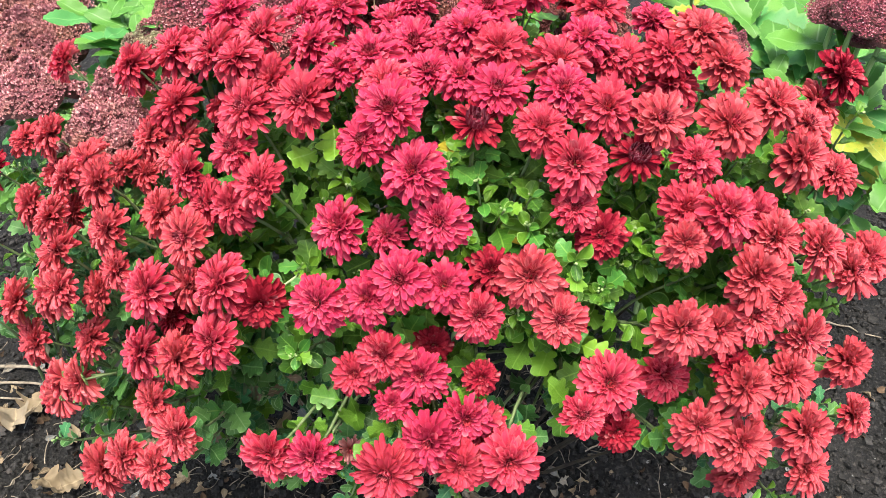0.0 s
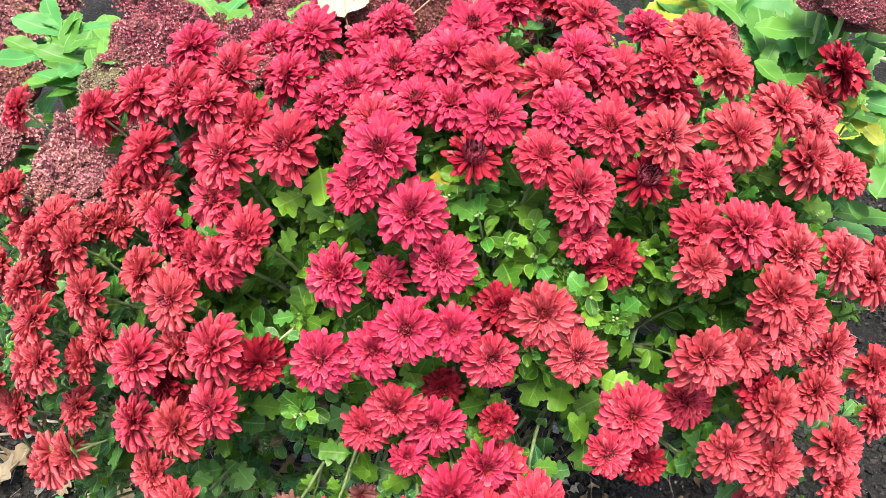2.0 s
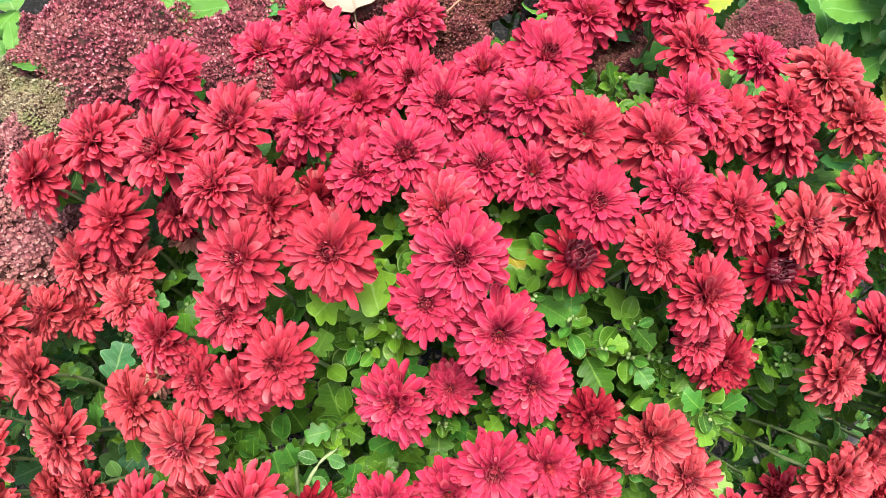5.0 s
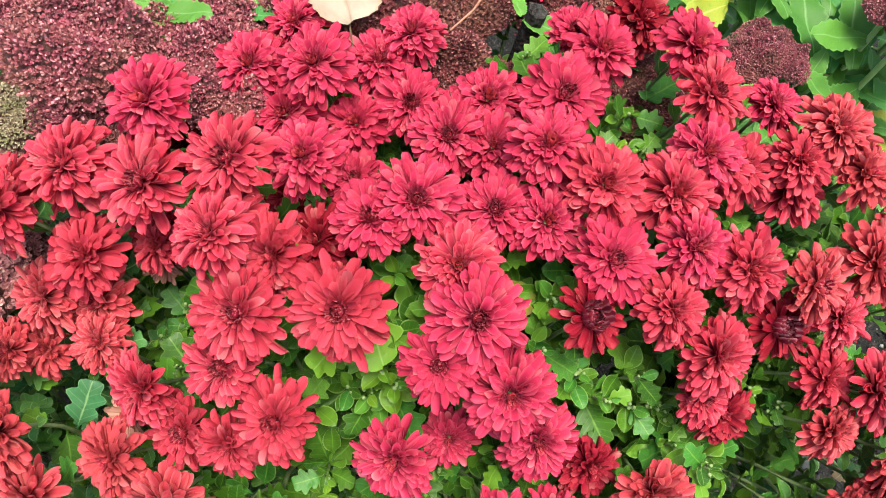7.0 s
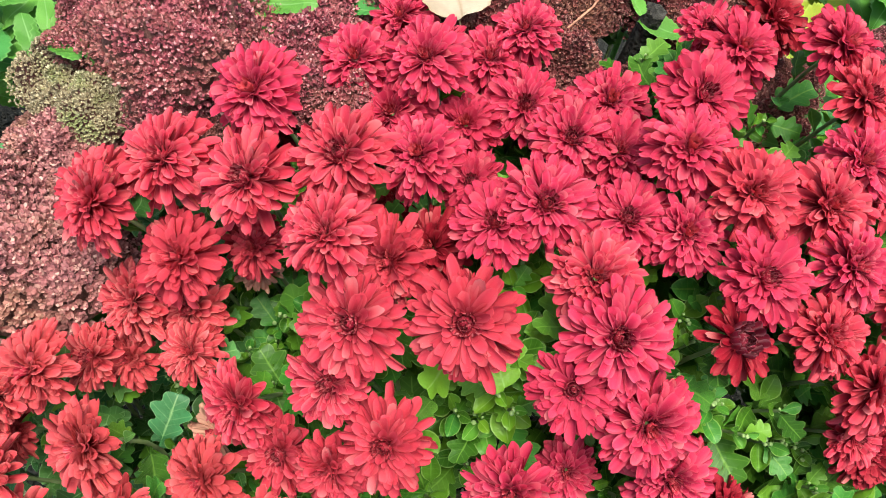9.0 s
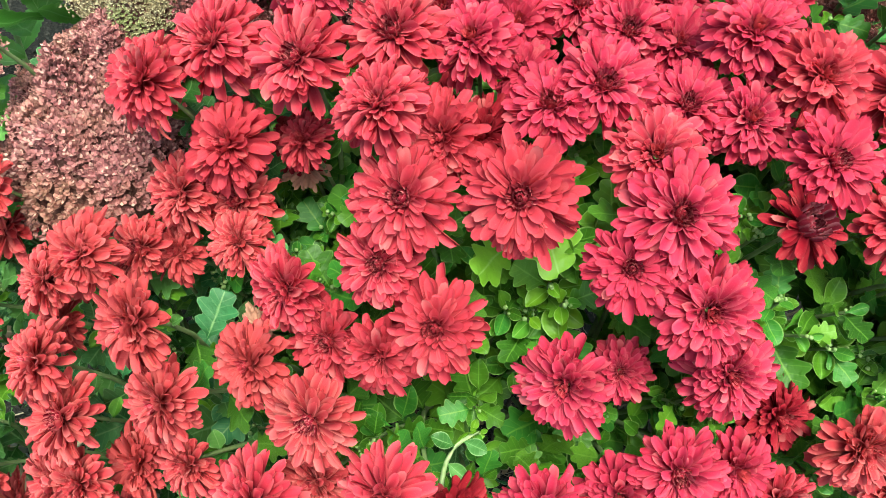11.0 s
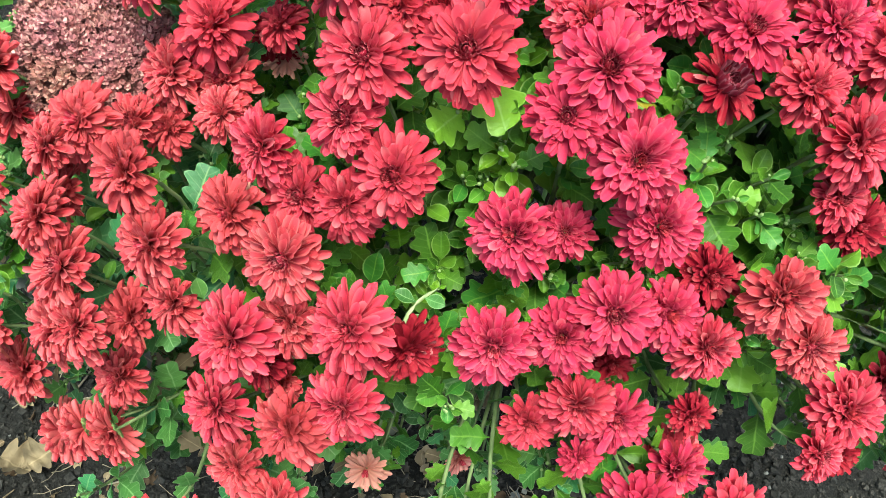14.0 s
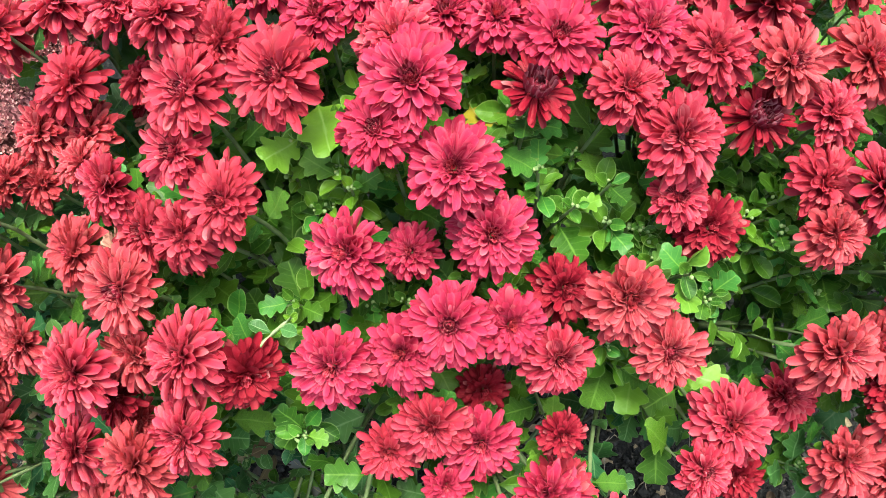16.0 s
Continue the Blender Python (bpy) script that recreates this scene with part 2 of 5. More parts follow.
def joined(name, pieces, materials, smooth=True):
    """One mesh from pieces (verts, quads, along, across, material index)."""
    count, V, Q, A, C, M = 0, [], [], [], [], []
    for v, q, a, c, k in pieces:
        V.append(v), Q.append(q + count), A.append(a), C.append(c), M.append(np.full(len(q), k))
        count += len(v)
    V, Q, A, C, M = np.concatenate(V), np.concatenate(Q), np.concatenate(A), np.concatenate(C), np.concatenate(M)
    me = bpy.data.meshes.new(name)
    me.vertices.add(len(V))
    me.vertices.foreach_set("co", V.ravel())
    me.loops.add(Q.size)
    me.loops.foreach_set("vertex_index", Q.ravel().astype(np.int32))
    me.polygons.add(len(Q))
    me.polygons.foreach_set("loop_start", np.arange(0, Q.size, 4, dtype=np.int32))
    me.polygons.foreach_set("material_index", M.astype(np.int32))
    for m in materials:
        me.materials.append(m)
    me.update(calc_edges=True)
    me.polygons.foreach_set("use_smooth", np.full(len(Q), smooth))
    for key, data in (("along", A), ("across", C)):
        me.attributes.new(key, 'FLOAT', 'POINT').data.foreach_set("value", data.astype(np.float32))
    return me


def moved(piece, m, k=0):
    """A piece carried by the matrix m, with material index k."""
    m = np.array(m)
    return piece[0] @ m[:3, :3].T + m[:3, 3], piece[1], piece[2], piece[3], k


def part(name, mesh, parent, label="", m=None):
    ob = new(name, mesh)
    ob.parent = parent
    if m is not None:
        ob.matrix_basis = m
    return tagged(ob, label)


def thing(name, x, y, z, label, category, group="", kind=""):
    e = new(name)
    e.location = (x, y, z)
    e.empty_display_size = 0.05
    return tagged(e, label, category, group, kind)


def frame_of(origin, up, spin=0.0, size=1.0):
    """A matrix whose z runs along up, turned by spin degrees round it."""
    q = Vector(up).to_track_quat('Z', 'Y').to_matrix().to_4x4()
    return Matrix.Translation(origin) @ q @ pose(0, 0, 0, 0, 0, spin) @ Matrix.Scale(size, 4)


def leaf_frame(origin, ahead, up, size, roll=0.0):
    """A matrix whose y runs along ahead and whose z is as near to up as can be."""
    y = Vector(ahead).normalized()
    x = y.cross(Vector(up))
    x = x.normalized() if x.length > 1e-4 else Vector((1, 0, 0))
    z = x.cross(y)
    r = Matrix((x, y, z)).transposed().to_4x4()
    return Matrix.Translation(origin) @ r @ pose(0, 0, 0, 0, roll, 0) @ Matrix.Scale(size, 4)


def tube(points, r0, r1, sides=6):
    """A tapered tube of quads through points."""
    n = len(points)
    verts = []
    for i, p in enumerate(points):
        d = (points[min(i + 1, n - 1)] - points[max(i - 1, 0)]).normalized()
        a = d.orthogonal().normalized()
        b = d.cross(a)
        r = r0 + (r1 - r0) * i / (n - 1)
        verts += [p + r * (math.cos(2 * math.pi * s / sides) * a + math.sin(2 * math.pi * s / sides) * b) for s in range(sides)]
    quads = [(i * sides + s, i * sides + (s + 1) % sides, (i + 1) * sides + (s + 1) % sides, (i + 1) * sides + s)
             for i in range(n - 1) for s in range(sides)]
    v = np.array([tuple(q) for q in verts])
    return v, np.array(quads), np.repeat(np.linspace(0, 1, n), sides), np.full(len(v), 0.5)


def lump(rng, rings=5, sides=8, rough=0.25, flat=0.7):
    """An uneven rounded lump of quads, about 1 across."""
    verts = []
    for i in range(rings + 1):
        th = math.pi * (0.04 + 0.92 * i / rings)
        for s in range(sides):
            ph = 2 * math.pi * s / sides
            r = 0.5 * (1 + rng.uniform(-rough, rough))
            verts.append((r * math.sin(th) * math.cos(ph), r * math.sin(th) * math.sin(ph), r * flat * math.cos(th)))
    quads = [(i * sides + s, (i + 1) * sides + s, (i + 1) * sides + (s + 1) % sides, i * sides + (s + 1) % sides)
             for i in range(rings) for s in range(sides)]
    quads += [(sides * k, sides * k + a, sides * k + b, sides * k + c) for k, (a, b, c) in ((0, (1, 2, 3)), (0, (3, 4, 5)), (0, (5, 6, 7)), (rings, (3, 2, 1)))]
    v = np.array(verts)
    return v, np.array(quads), np.zeros(len(v)), np.full(len(v), 0.5)


# ---- ground ----
def ground_height(x, y):
    n = noise.noise
    return 0.012 * n(Vector((x * 5, y * 5, 0))) + 0.007 * n(Vector((x * 16, y * 16, 3))) + 0.005 * n(Vector((x * 45, y * 45, 7)))


def build_ground():
    bm = bmesh.new()
    xs = [-2000, -200, -20, -4, -2.2] + [-1.4 + 0.02 * i for i in range(141)] + [2.2, 4, 20, 200, 2000]
    ys = [-2000, -200, -20, -3, -0.8] + [0.0 + 0.02 * i for i in range(121)] + [3.2, 5, 20, 200, 2000]
    rows = []
    for y in ys:
        rows.append([bm.verts.new((x, y, ground_height(x, y) if abs(x) < 1.5 and -0.1 < y < 2.5 else 0.0)) for x in xs])
    for a, b in zip(rows, rows[1:]):
        for i in range(len(xs) - 1):
            bm.faces.new((a[i], a[i + 1], b[i + 1], b[i]))
    me = bpy.data.meshes.new("ground")
    bm.to_mesh(me)
    bm.free()
    me.materials.append(SOIL)
    for p in me.polygons:
        p.use_smooth = True
    return tagged(new("ground", me), "damp dark crumbly garden soil under the flowers", "soil", kind="structure")


build_ground()


def chip(rng):
    """A small angular crumb: a knocked-about box."""
    v = np.array([[x * rng.uniform(0.25, 0.55), y * rng.uniform(0.25, 0.55), z * rng.uniform(0.22, 0.5)] for x, y, z in
                  ((-1, -1, -1), (1, -1, -1), (1, 1, -1), (-1, 1, -1), (-1, -1, 1), (1, -1, 1), (1, 1, 1), (-1, 1, 1))])
    q = np.array([(0, 3, 2, 1), (4, 5, 6, 7), (0, 1, 5, 4), (1, 2, 6, 5), (2, 3, 7, 6), (3, 0, 4, 7)])
    return v, q, np.zeros(8), np.full(8, 0.5)


def crumb(rng):
    """A small rounded uneven clod."""
    v = []
    for z, r in ((-0.42, 0.2), (-0.2, 0.44), (0.14, 0.46), (0.40, 0.2)):
        for i in range(6):
            a, k = math.pi * i / 3, r * rng.uniform(0.75, 1.2)
            v.append((k * math.cos(a), k * math.sin(a), z * rng.uniform(0.7, 1.1)))
    q = [(6 * j + i, 6 * j + (i + 1) % 6, 6 * j + 6 + (i + 1) % 6, 6 * j + 6 + i) for j in range(3) for i in range(6)] + [(18, 19, 20, 21), (18, 21, 22, 23)]
    return np.array(v), np.array(q), np.zeros(24), np.full(24, 0.5)


def scattered(name, count, lo, hi, mat, label, category, seed, power=3):
    rng = random.Random(seed)
    shapes = [crumb(rng) if rng.random() < 0.7 else chip(rng) for _ in range(60)]
    pieces = []
    for _ in range(count):
        x, y = rng.uniform(-0.90, 0.95), rng.uniform(0.30, 1.30)
        if abs(x) < 0.45 and y > 0.72:
            continue
        s = lo + (hi - lo) * rng.random() ** power
        m = Matrix.Translation((x, y, ground_height(x, y) + 0.15 * s)) @ pose(0, 0, 0, rng.uniform(0, 360), rng.uniform(0, 360), rng.uniform(0, 360)) @ Matrix.Scale(s, 4)
        pieces.append(moved(rng.choice(shapes), m))
    return tagged(new(name, joined(name, pieces, [mat], False)), label, category, kind="stuff")


scattered("soil_clods", 36000, 0.0018, 0.014, CLOD, "small dark clods of crumbled garden soil", "soil", 3, 4)
scattered("pebbles", 1100, 0.0010, 0.009, STONE, "small grey and pale pebbles lying on dark soil", "gravel", 5)


# ---- chrysanthemum bush ----
def petal(length, width, e0, e1, cup, rng, rows=7, cols=5):
    """A broad strap petal with a rounded, slightly notched tip that leaves its base at elevation e0 and ends at e1 degrees."""
    us, ws = (0, 0.16, 0.36, 0.60, 0.82, 0.95, 1.0), (0.42, 0.58, 0.80, 0.97, 1.0, 0.84, 0.50)
    steps, y, z = [], 0.0, 0.0
    tip, curl = rng.uniform(-0.06, 0.06), rng.gauss(6, 16)
    notch, skew = max(0.0, rng.gauss(0.035, 0.03)), rng.gauss(0, 0.02)
    bend = [radians(e0 + (e1 - e0) * u + curl * max(0, u - 0.6) / 0.4) for u in us]
    for i in range(rows):
        if i:
            d, a = (us[i] - us[i - 1]) * length, 0.5 * (bend[i] + bend[i - 1])
            y, z = y + d * math.cos(a), z + d * math.sin(a)
        steps.append((y, z))

    def place(u, v):
        i = round(u * (rows - 1))
        a, w = bend[i], width * ws[i] * 0.5
        h = cup * w * v * v - (0.14 * w if 0.3 < abs(v) < 0.7 else 0.0) * (0 < i < 6)
        back = -0.022 * length * (v * v) * (i >= 5) + (skew * v - notch * (abs(v) < 0.3)) * length * (i == 6)
        yy, zz = steps[i]
        return (v * w + tip * length * us[i] * us[i], yy + back * math.cos(a) - h * math.sin(a), zz + back * math.sin(a) + h * math.cos(a))

    v, q, along, across = grid(rows, cols, place)
    return v, q, np.repeat(np.array(us), cols), across


def under(piece, gap):
    """The lower skin of a petal."""
    v = piece[0].copy()
    v[:, 2] -= gap
    return v, piece[1][:, ::-1], piece[2], piece[3]


# rings of petals: count, length, start and end elevation, width, height of the base
FULL = ((24, 1.00, 0, -24, 0.220, 0.00), (24, 0.95, 10, -12, 0.215, 0.05), (23, 0.88, 19, 0, 0.210, 0.10), (22, 0.79, 28, 10, 0.205, 0.14),
        (20, 0.68, 38, 20, 0.200, 0.18), (17, 0.56, 49, 34, 0.190, 0.21), (13, 0.43, 60, 52, 0.170, 0.23), (10, 0.32, 70, 72, 0.14, 0.24))
FLAT = ((23, 1.00, 5, -12, 0.225, 0.00), (23, 0.96, 12, -4, 0.220, 0.04), (22, 0.88, 18, 5, 0.215, 0.08), (20, 0.77, 27, 14, 0.205, 0.11), (17, 0.63, 38, 26, 0.190, 0.13), (13, 0.48, 50, 44, 0.165, 0.15))
SPARSE = ((18, 1.00, 2, -10, 0.205, 0.00), (18, 0.92, 8, -4, 0.20, 0.04), (16, 0.78, 16, 6, 0.19, 0.08))


def flower_mesh(seed, mats, opened=1.0, rings=FULL, nod=0.0):
    """A double bloom of radius 1; nod lets the petals of its lower side hang and those of its upper side stand."""
    rng = random.Random(seed)
    pieces = []
    tilt_bias, lean = rng.uniform(0, 360), rng.uniform(0, 9)
    for k, (n, length, e0, e1, width, z0) in enumerate(rings):
        n = n + rng.randint(-1, 1)
        off = rng.uniform(0, 360)
        for i in range(n):
            az = off + 360 * (i + rng.uniform(-0.32, 0.32)) / n
            side = math.cos(radians(az))
            lift = rng.gauss(0, 8) + lean * math.cos(radians(az - tilt_bias)) + (1 - opened) * 25 + nod * (14 * side + 2)
            long = length * rng.uniform(0.84, 1.07) * (1.14 if rng.random() < 0.05 else 1) * (1 - 0.10 * nod * side)
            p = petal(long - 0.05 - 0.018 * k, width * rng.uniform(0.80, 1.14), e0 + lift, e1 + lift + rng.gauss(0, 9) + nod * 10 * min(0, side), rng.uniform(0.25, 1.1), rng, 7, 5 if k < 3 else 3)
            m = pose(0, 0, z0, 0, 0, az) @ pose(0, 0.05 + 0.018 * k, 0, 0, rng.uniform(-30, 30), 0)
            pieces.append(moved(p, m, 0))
            if k < 1:
                pieces.append(moved(under(p, 0.012), m, 1))
    # green bracts that hold the head from below
    for i in range(10):
        p = petal(0.32, 0.14, -20, 30, 0.4, rng)
        pieces.append(moved(p, pose(0, 0, -0.05, 0, 0, 36 * i), 2))
    return joined("flower_head", pieces, mats)


def core_mesh(seed, mats, wide=1.0):
    """The tight inner florets, curling in over the middle."""
    rng = random.Random(seed)
    pieces = []
    for n, length, e0, e1, r in ((14, 0.25, 60, 96, 0.175), (12, 0.20, 68, 116, 0.125), (9, 0.16, 78, 126, 0.075), (5, 0.13, 85, 118, 0.025)):
        for i in range(n):
            p = petal(length * rng.uniform(0.85, 1.1), 0.115, e0 + rng.gauss(0, 6), e1 + rng.gauss(0, 8), 0.9, rng, 7, 3)
            pieces.append(moved(p, pose(0, 0, 0.14, 0, 0, 360 * (i + rng.random() * 0.5) / n) @ Matrix.Scale(wide, 4) @ pose(0, r, 0)))
    return joined("flower_center", pieces, mats)


def eye_mesh(seed, mats):
    """The small tuft of short pale-tipped florets in a full bloom."""
    rng = random.Random(seed)
    pieces = []
    for n, length, e0, e1, r in ((8, 0.22, 66, 84, 0.085), (6, 0.16, 74, 100, 0.05), (4, 0.12, 84, 96, 0.02)):
        for i in range(n):
            p = petal(length * rng.uniform(0.8, 1.15), 0.11, e0 + rng.gauss(0, 9), e1 + rng.gauss(0, 12), 0.8, rng, 7, 3)
            pieces.append(moved(p, pose(0, 0, 0.23, 0, 0, 360 * (i + rng.random() * 0.6) / n) @ pose(0, r, 0)))
    return joined("flower_center", pieces, mats)


def blooms(seed, mat):
    """Full, flat and nodding blooms of one colour."""
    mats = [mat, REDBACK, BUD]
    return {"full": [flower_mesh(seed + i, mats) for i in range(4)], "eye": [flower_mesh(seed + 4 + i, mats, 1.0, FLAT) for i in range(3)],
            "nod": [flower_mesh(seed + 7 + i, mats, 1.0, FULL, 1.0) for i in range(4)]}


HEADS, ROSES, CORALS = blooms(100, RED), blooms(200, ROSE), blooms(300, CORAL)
DARK = [flower_mesh(30 + i, [MID, MID, BUD], 0.95) for i in range(3)]
YOUNG = [flower_mesh(40 + i, [DEEP, DEEP, BUD], 1.0, SPARSE) for i in range(2)]
WITHERED = [flower_mesh(60, [FADED, FADED, BUD], 0.35, SPARSE)]
CORES = [core_mesh(70 + i, [CORE]) for i in range(4)]
BIGCORES = [core_mesh(80 + i, [DARKCORE], 1.75) for i in range(2)]
EYES = [eye_mesh(90 + i, [EYE]) for i in range(4)]

# outlines of leaves: place along the midrib, half width
LOBES = ((0, 0.018), (0.13, 0.022), (0.19, 0.06), (0.25, 0.19), (0.31, 0.28), (0.37, 0.31), (0.43, 0.27), (0.465, 0.215), (0.49, 0.21), (0.54, 0.275),
         (0.60, 0.37), (0.66, 0.39), (0.72, 0.32), (0.755, 0.235), (0.78, 0.22), (0.83, 0.23), (0.89, 0.235), (0.945, 0.205), (0.985, 0.125), (1.0, 0.03))
SPOON = ((0, 0.03), (0.12, 0.035), (0.24, 0.10), (0.36, 0.185), (0.50, 0.255), (0.64, 0.285), (0.77, 0.27), (0.88, 0.21), (0.96, 0.12), (1.0, 0.03))


def leaf_piece(profile, fold, droop, twist, cols=5, curl=0.0, rim=1.0, sweep=-0.10):
    """A leaf 1 long along y, creased at its midrib, with the outline in profile."""
    n = len(profile)

    def place(u, v):
        i = round(u * (n - 1))
        y, w = profile[i]
        a = twist * y
        x, z = v * w, fold * abs(v) * w + curl * (v * v) * w + 0.03 * math.sin(9 * y + 2 * v)
        return (x * math.cos(a) - z * math.sin(a), y + sweep * w * abs(v), x * math.sin(a) + z * math.cos(a) - droop * y * y)

    v, q, along, across = grid(n, cols, place)
    return v, q, along, across * rim


leafrng = random.Random(8)
LOBESHAPES = [(leafrng.uniform(0.0, 0.45), leafrng.uniform(-0.05, 0.35), leafrng.uniform(-0.5, 0.5), leafrng.uniform(-0.35, 0.2)) for _ in range(8)]
LOBED = [leaf_piece(LOBES, fold, droop, twist, 3, curl, 0.93, 0.24) for fold, droop, twist, curl in LOBESHAPES]
FINELOBED = [leaf_piece(LOBES, fold, droop, twist, 5, curl, 0.93, 0.24) for fold, droop, twist, curl in LOBESHAPES]
SMALL = [leaf_piece(SPOON, leafrng.uniform(0.0, 0.5), leafrng.uniform(-0.25, 0.30), leafrng.uniform(-0.4, 0.4), 5, leafrng.uniform(0.0, 0.6)) for _ in range(8)]
BUDS = [lump(leafrng, 4, 8, 0.08, 0.9) for _ in range(3)]
LEAFMESH = [joined("leaf", [moved(p, Matrix.Identity(4))], [LEAF]) for p in FINELOBED]

bush = thing("chrysanthemum_bush", 0.0, 0.6, 0.0, "bushy chrysanthemum with many crimson double flowers, rooted in dark soil", "chrysanthemum")
CROWN = Vector((0.0, 0.6, 0.0))
foliage, nearleaves = [], []
mumrng = random.Random(21)


def dome(x, y):
    """The height of the bush's flowering top."""
    dx, dy = x - 0.02, y - 0.62
    return 0.695 - 1.25 * dx * dx - (2.6 * dy * dy if dy < 0 else 1.2 * dy * dy) - 0.3 * max(0, -dx) * 0.6


def outward(x, y, jitter):
    """Which way a bloom faces at that place."""
    e = 0.01
    gx = (dome(x + e, y) - dome(x - e, y)) / (2 * e)
    gy = (dome(x, y + e) - dome(x, y - e)) / (2 * e)
    v = Vector(((-1.1 if x < -0.22 and y < 0.57 else -0.72 if x < -0.22 else -0.8 if x < 0 else -0.42 if x < 0.3 else -0.65) * gx, (-0.7 if gy > 0 else -0.1) * gy - 0.27, 1.0)).normalized()
    return (v + Vector((mumrng.gauss(0, jitter), mumrng.gauss(0, jitter), mumrng.gauss(0, jitter)))).normalized()


HUBS, BLOOMS, SHOOTS = [], [], []


def build_branches():
    """Main branches from the crown to forks, where the flower stems part."""
    for hx in (-0.43, -0.34, -0.24, -0.14, -0.05, 0.05, 0.14, 0.24, 0.33, 0.41):
        for hy in (0.53, 0.62, 0.71):
            x, y = hx + mumrng.uniform(-0.02, 0.02), hy + mumrng.uniform(-0.02, 0.02)
            hub = Vector((x, y, max(0.14, dome(x, y) - 0.27)))
            base = Vector((0.35 * x, 0.6 + 0.3 * (y - 0.6), 0))
            pts = [base.lerp(hub, t) + Vector((0, 0, 0.03 * math.sin(math.pi * t))) for t in (i / 6 for i in range(7))]
            part("branch", joined("branch", [moved(tube([p - CROWN for p in pts], 0.0028, 0.0014), Matrix.Identity(4))], [WOODYSTEM]), bush, "woody brown branch")
            HUBS.append(hub)


build_branches()


def stalk(tip, facing, parent, thick=0.0012, short=False):
    """A stem from the crown of the bush up to tip, leafy over its upper part."""
    aim = Vector((0.9 * tip.x, 0.6 + 0.8 * (tip.y - 0.6), 0))
    base = min(HUBS, key=lambda h: (h.x - aim.x) ** 2 + (h.y - aim.y) ** 2)
    if short:
        base = tip + (base - tip).normalized() * mumrng.uniform(0.14, 0.20)
    mid = base.lerp(tip, 0.55) + (Vector((0, 0, 0.06)) - 0.06 * facing) * (0.4 if short else 1)
    low = tip - (0.06 * facing + Vector((0, 0, 0.03))) * (0.5 if short else 1)
    pts = []
    for i in range(10):
        t = i / 9
        pts.append((1 - t) ** 3 * base + 3 * t * (1 - t) ** 2 * mid + 3 * t * t * (1 - t) * low + t ** 3 * tip)
    part("stem", joined("stem", [moved(tube([p - CROWN for p in pts], thick * 1.9, thick), Matrix.Identity(4))], [STEM]), parent)
    return pts


def leafy(pts, count, first, spread=1.0, short=False):
    """Leaves set spirally along the upper part of a stem."""
    az = mumrng.uniform(0, 360)
    for i in range(count):
        s = first - i * (0.13 if short else 0.075) + mumrng.uniform(-0.02, 0.02)
        if s < (0.1 if short else 0.3):
            break
        k = min(8, int(s * 9))
        p = pts[k].lerp(pts[k + 1], s * 9 - k)
        d = (pts[k + 1] - pts[k]).normalized()
        az += 137.5
        a = d.orthogonal().normalized()
        out = (a * math.cos(radians(az)) + d.cross(a) * math.sin(radians(az)))
        ahead = (out + (0.30 + 0.5 * mumrng.random()) * d + Vector((0, 0, 0.10))).normalized()
        size = mumrng.uniform(0.020, 0.037) * (0.72 if i < 2 else 1.0) * spread
        m = leaf_frame(p, ahead, (d + Vector((0, -0.2, 0.8))), size, mumrng.uniform(-25, 25))
        if p.z < 0.40 and mumrng.random() < 0.16:
            foliage.append(moved(mumrng.choice(LOBED), m @ pose(0, 0, 0, -40, mumrng.uniform(-60, 60), 0) @ Matrix.Scale(0.85, 4), 4))
        elif mumrng.random() < 0.22:
            foliage.append(moved(mumrng.choice(SMALL), m @ Matrix.Scale(0.7, 4), 0))
        elif p.z > 0.42 and p.y < 0.56 and abs(p.x) < 0.3 and len(nearleaves) < 300 and i < 4:
            nearleaves.append(m)
        else:
            foliage.append(moved(mumrng.choice(LOBED), m, 0))


def rosette(tip, up, size, count=9, k=0):
    """A shoot's tip: small spoon leaves round a cluster of buds."""
    for i in range(count):
        az = radians(137.5 * i)
        f = frame_of(tip, up)
        lift = 0.12 + 0.85 * (1 - i / count)
        ahead = f.to_3x3() @ Vector((math.cos(az), math.sin(az), lift))
        foliage.append(moved(mumrng.choice(SMALL), leaf_frame(tip - 0.0055 * i * Vector(up), ahead, up, size * (0.4 + 0.6 * i / count), mumrng.uniform(-15, 15)), k))
    for i in range(mumrng.randint(0, 5)):
        off = Vector((mumrng.uniform(-1, 1), mumrng.uniform(-1, 1), mumrng.uniform(0, 1))) * 0.0035
        foliage.append(moved(mumrng.choice(BUDS), Matrix.Translation(tip + off + 0.002 * Vector(up)) @ Matrix.Scale(mumrng.uniform(0.0018, 0.0034), 4), 3))


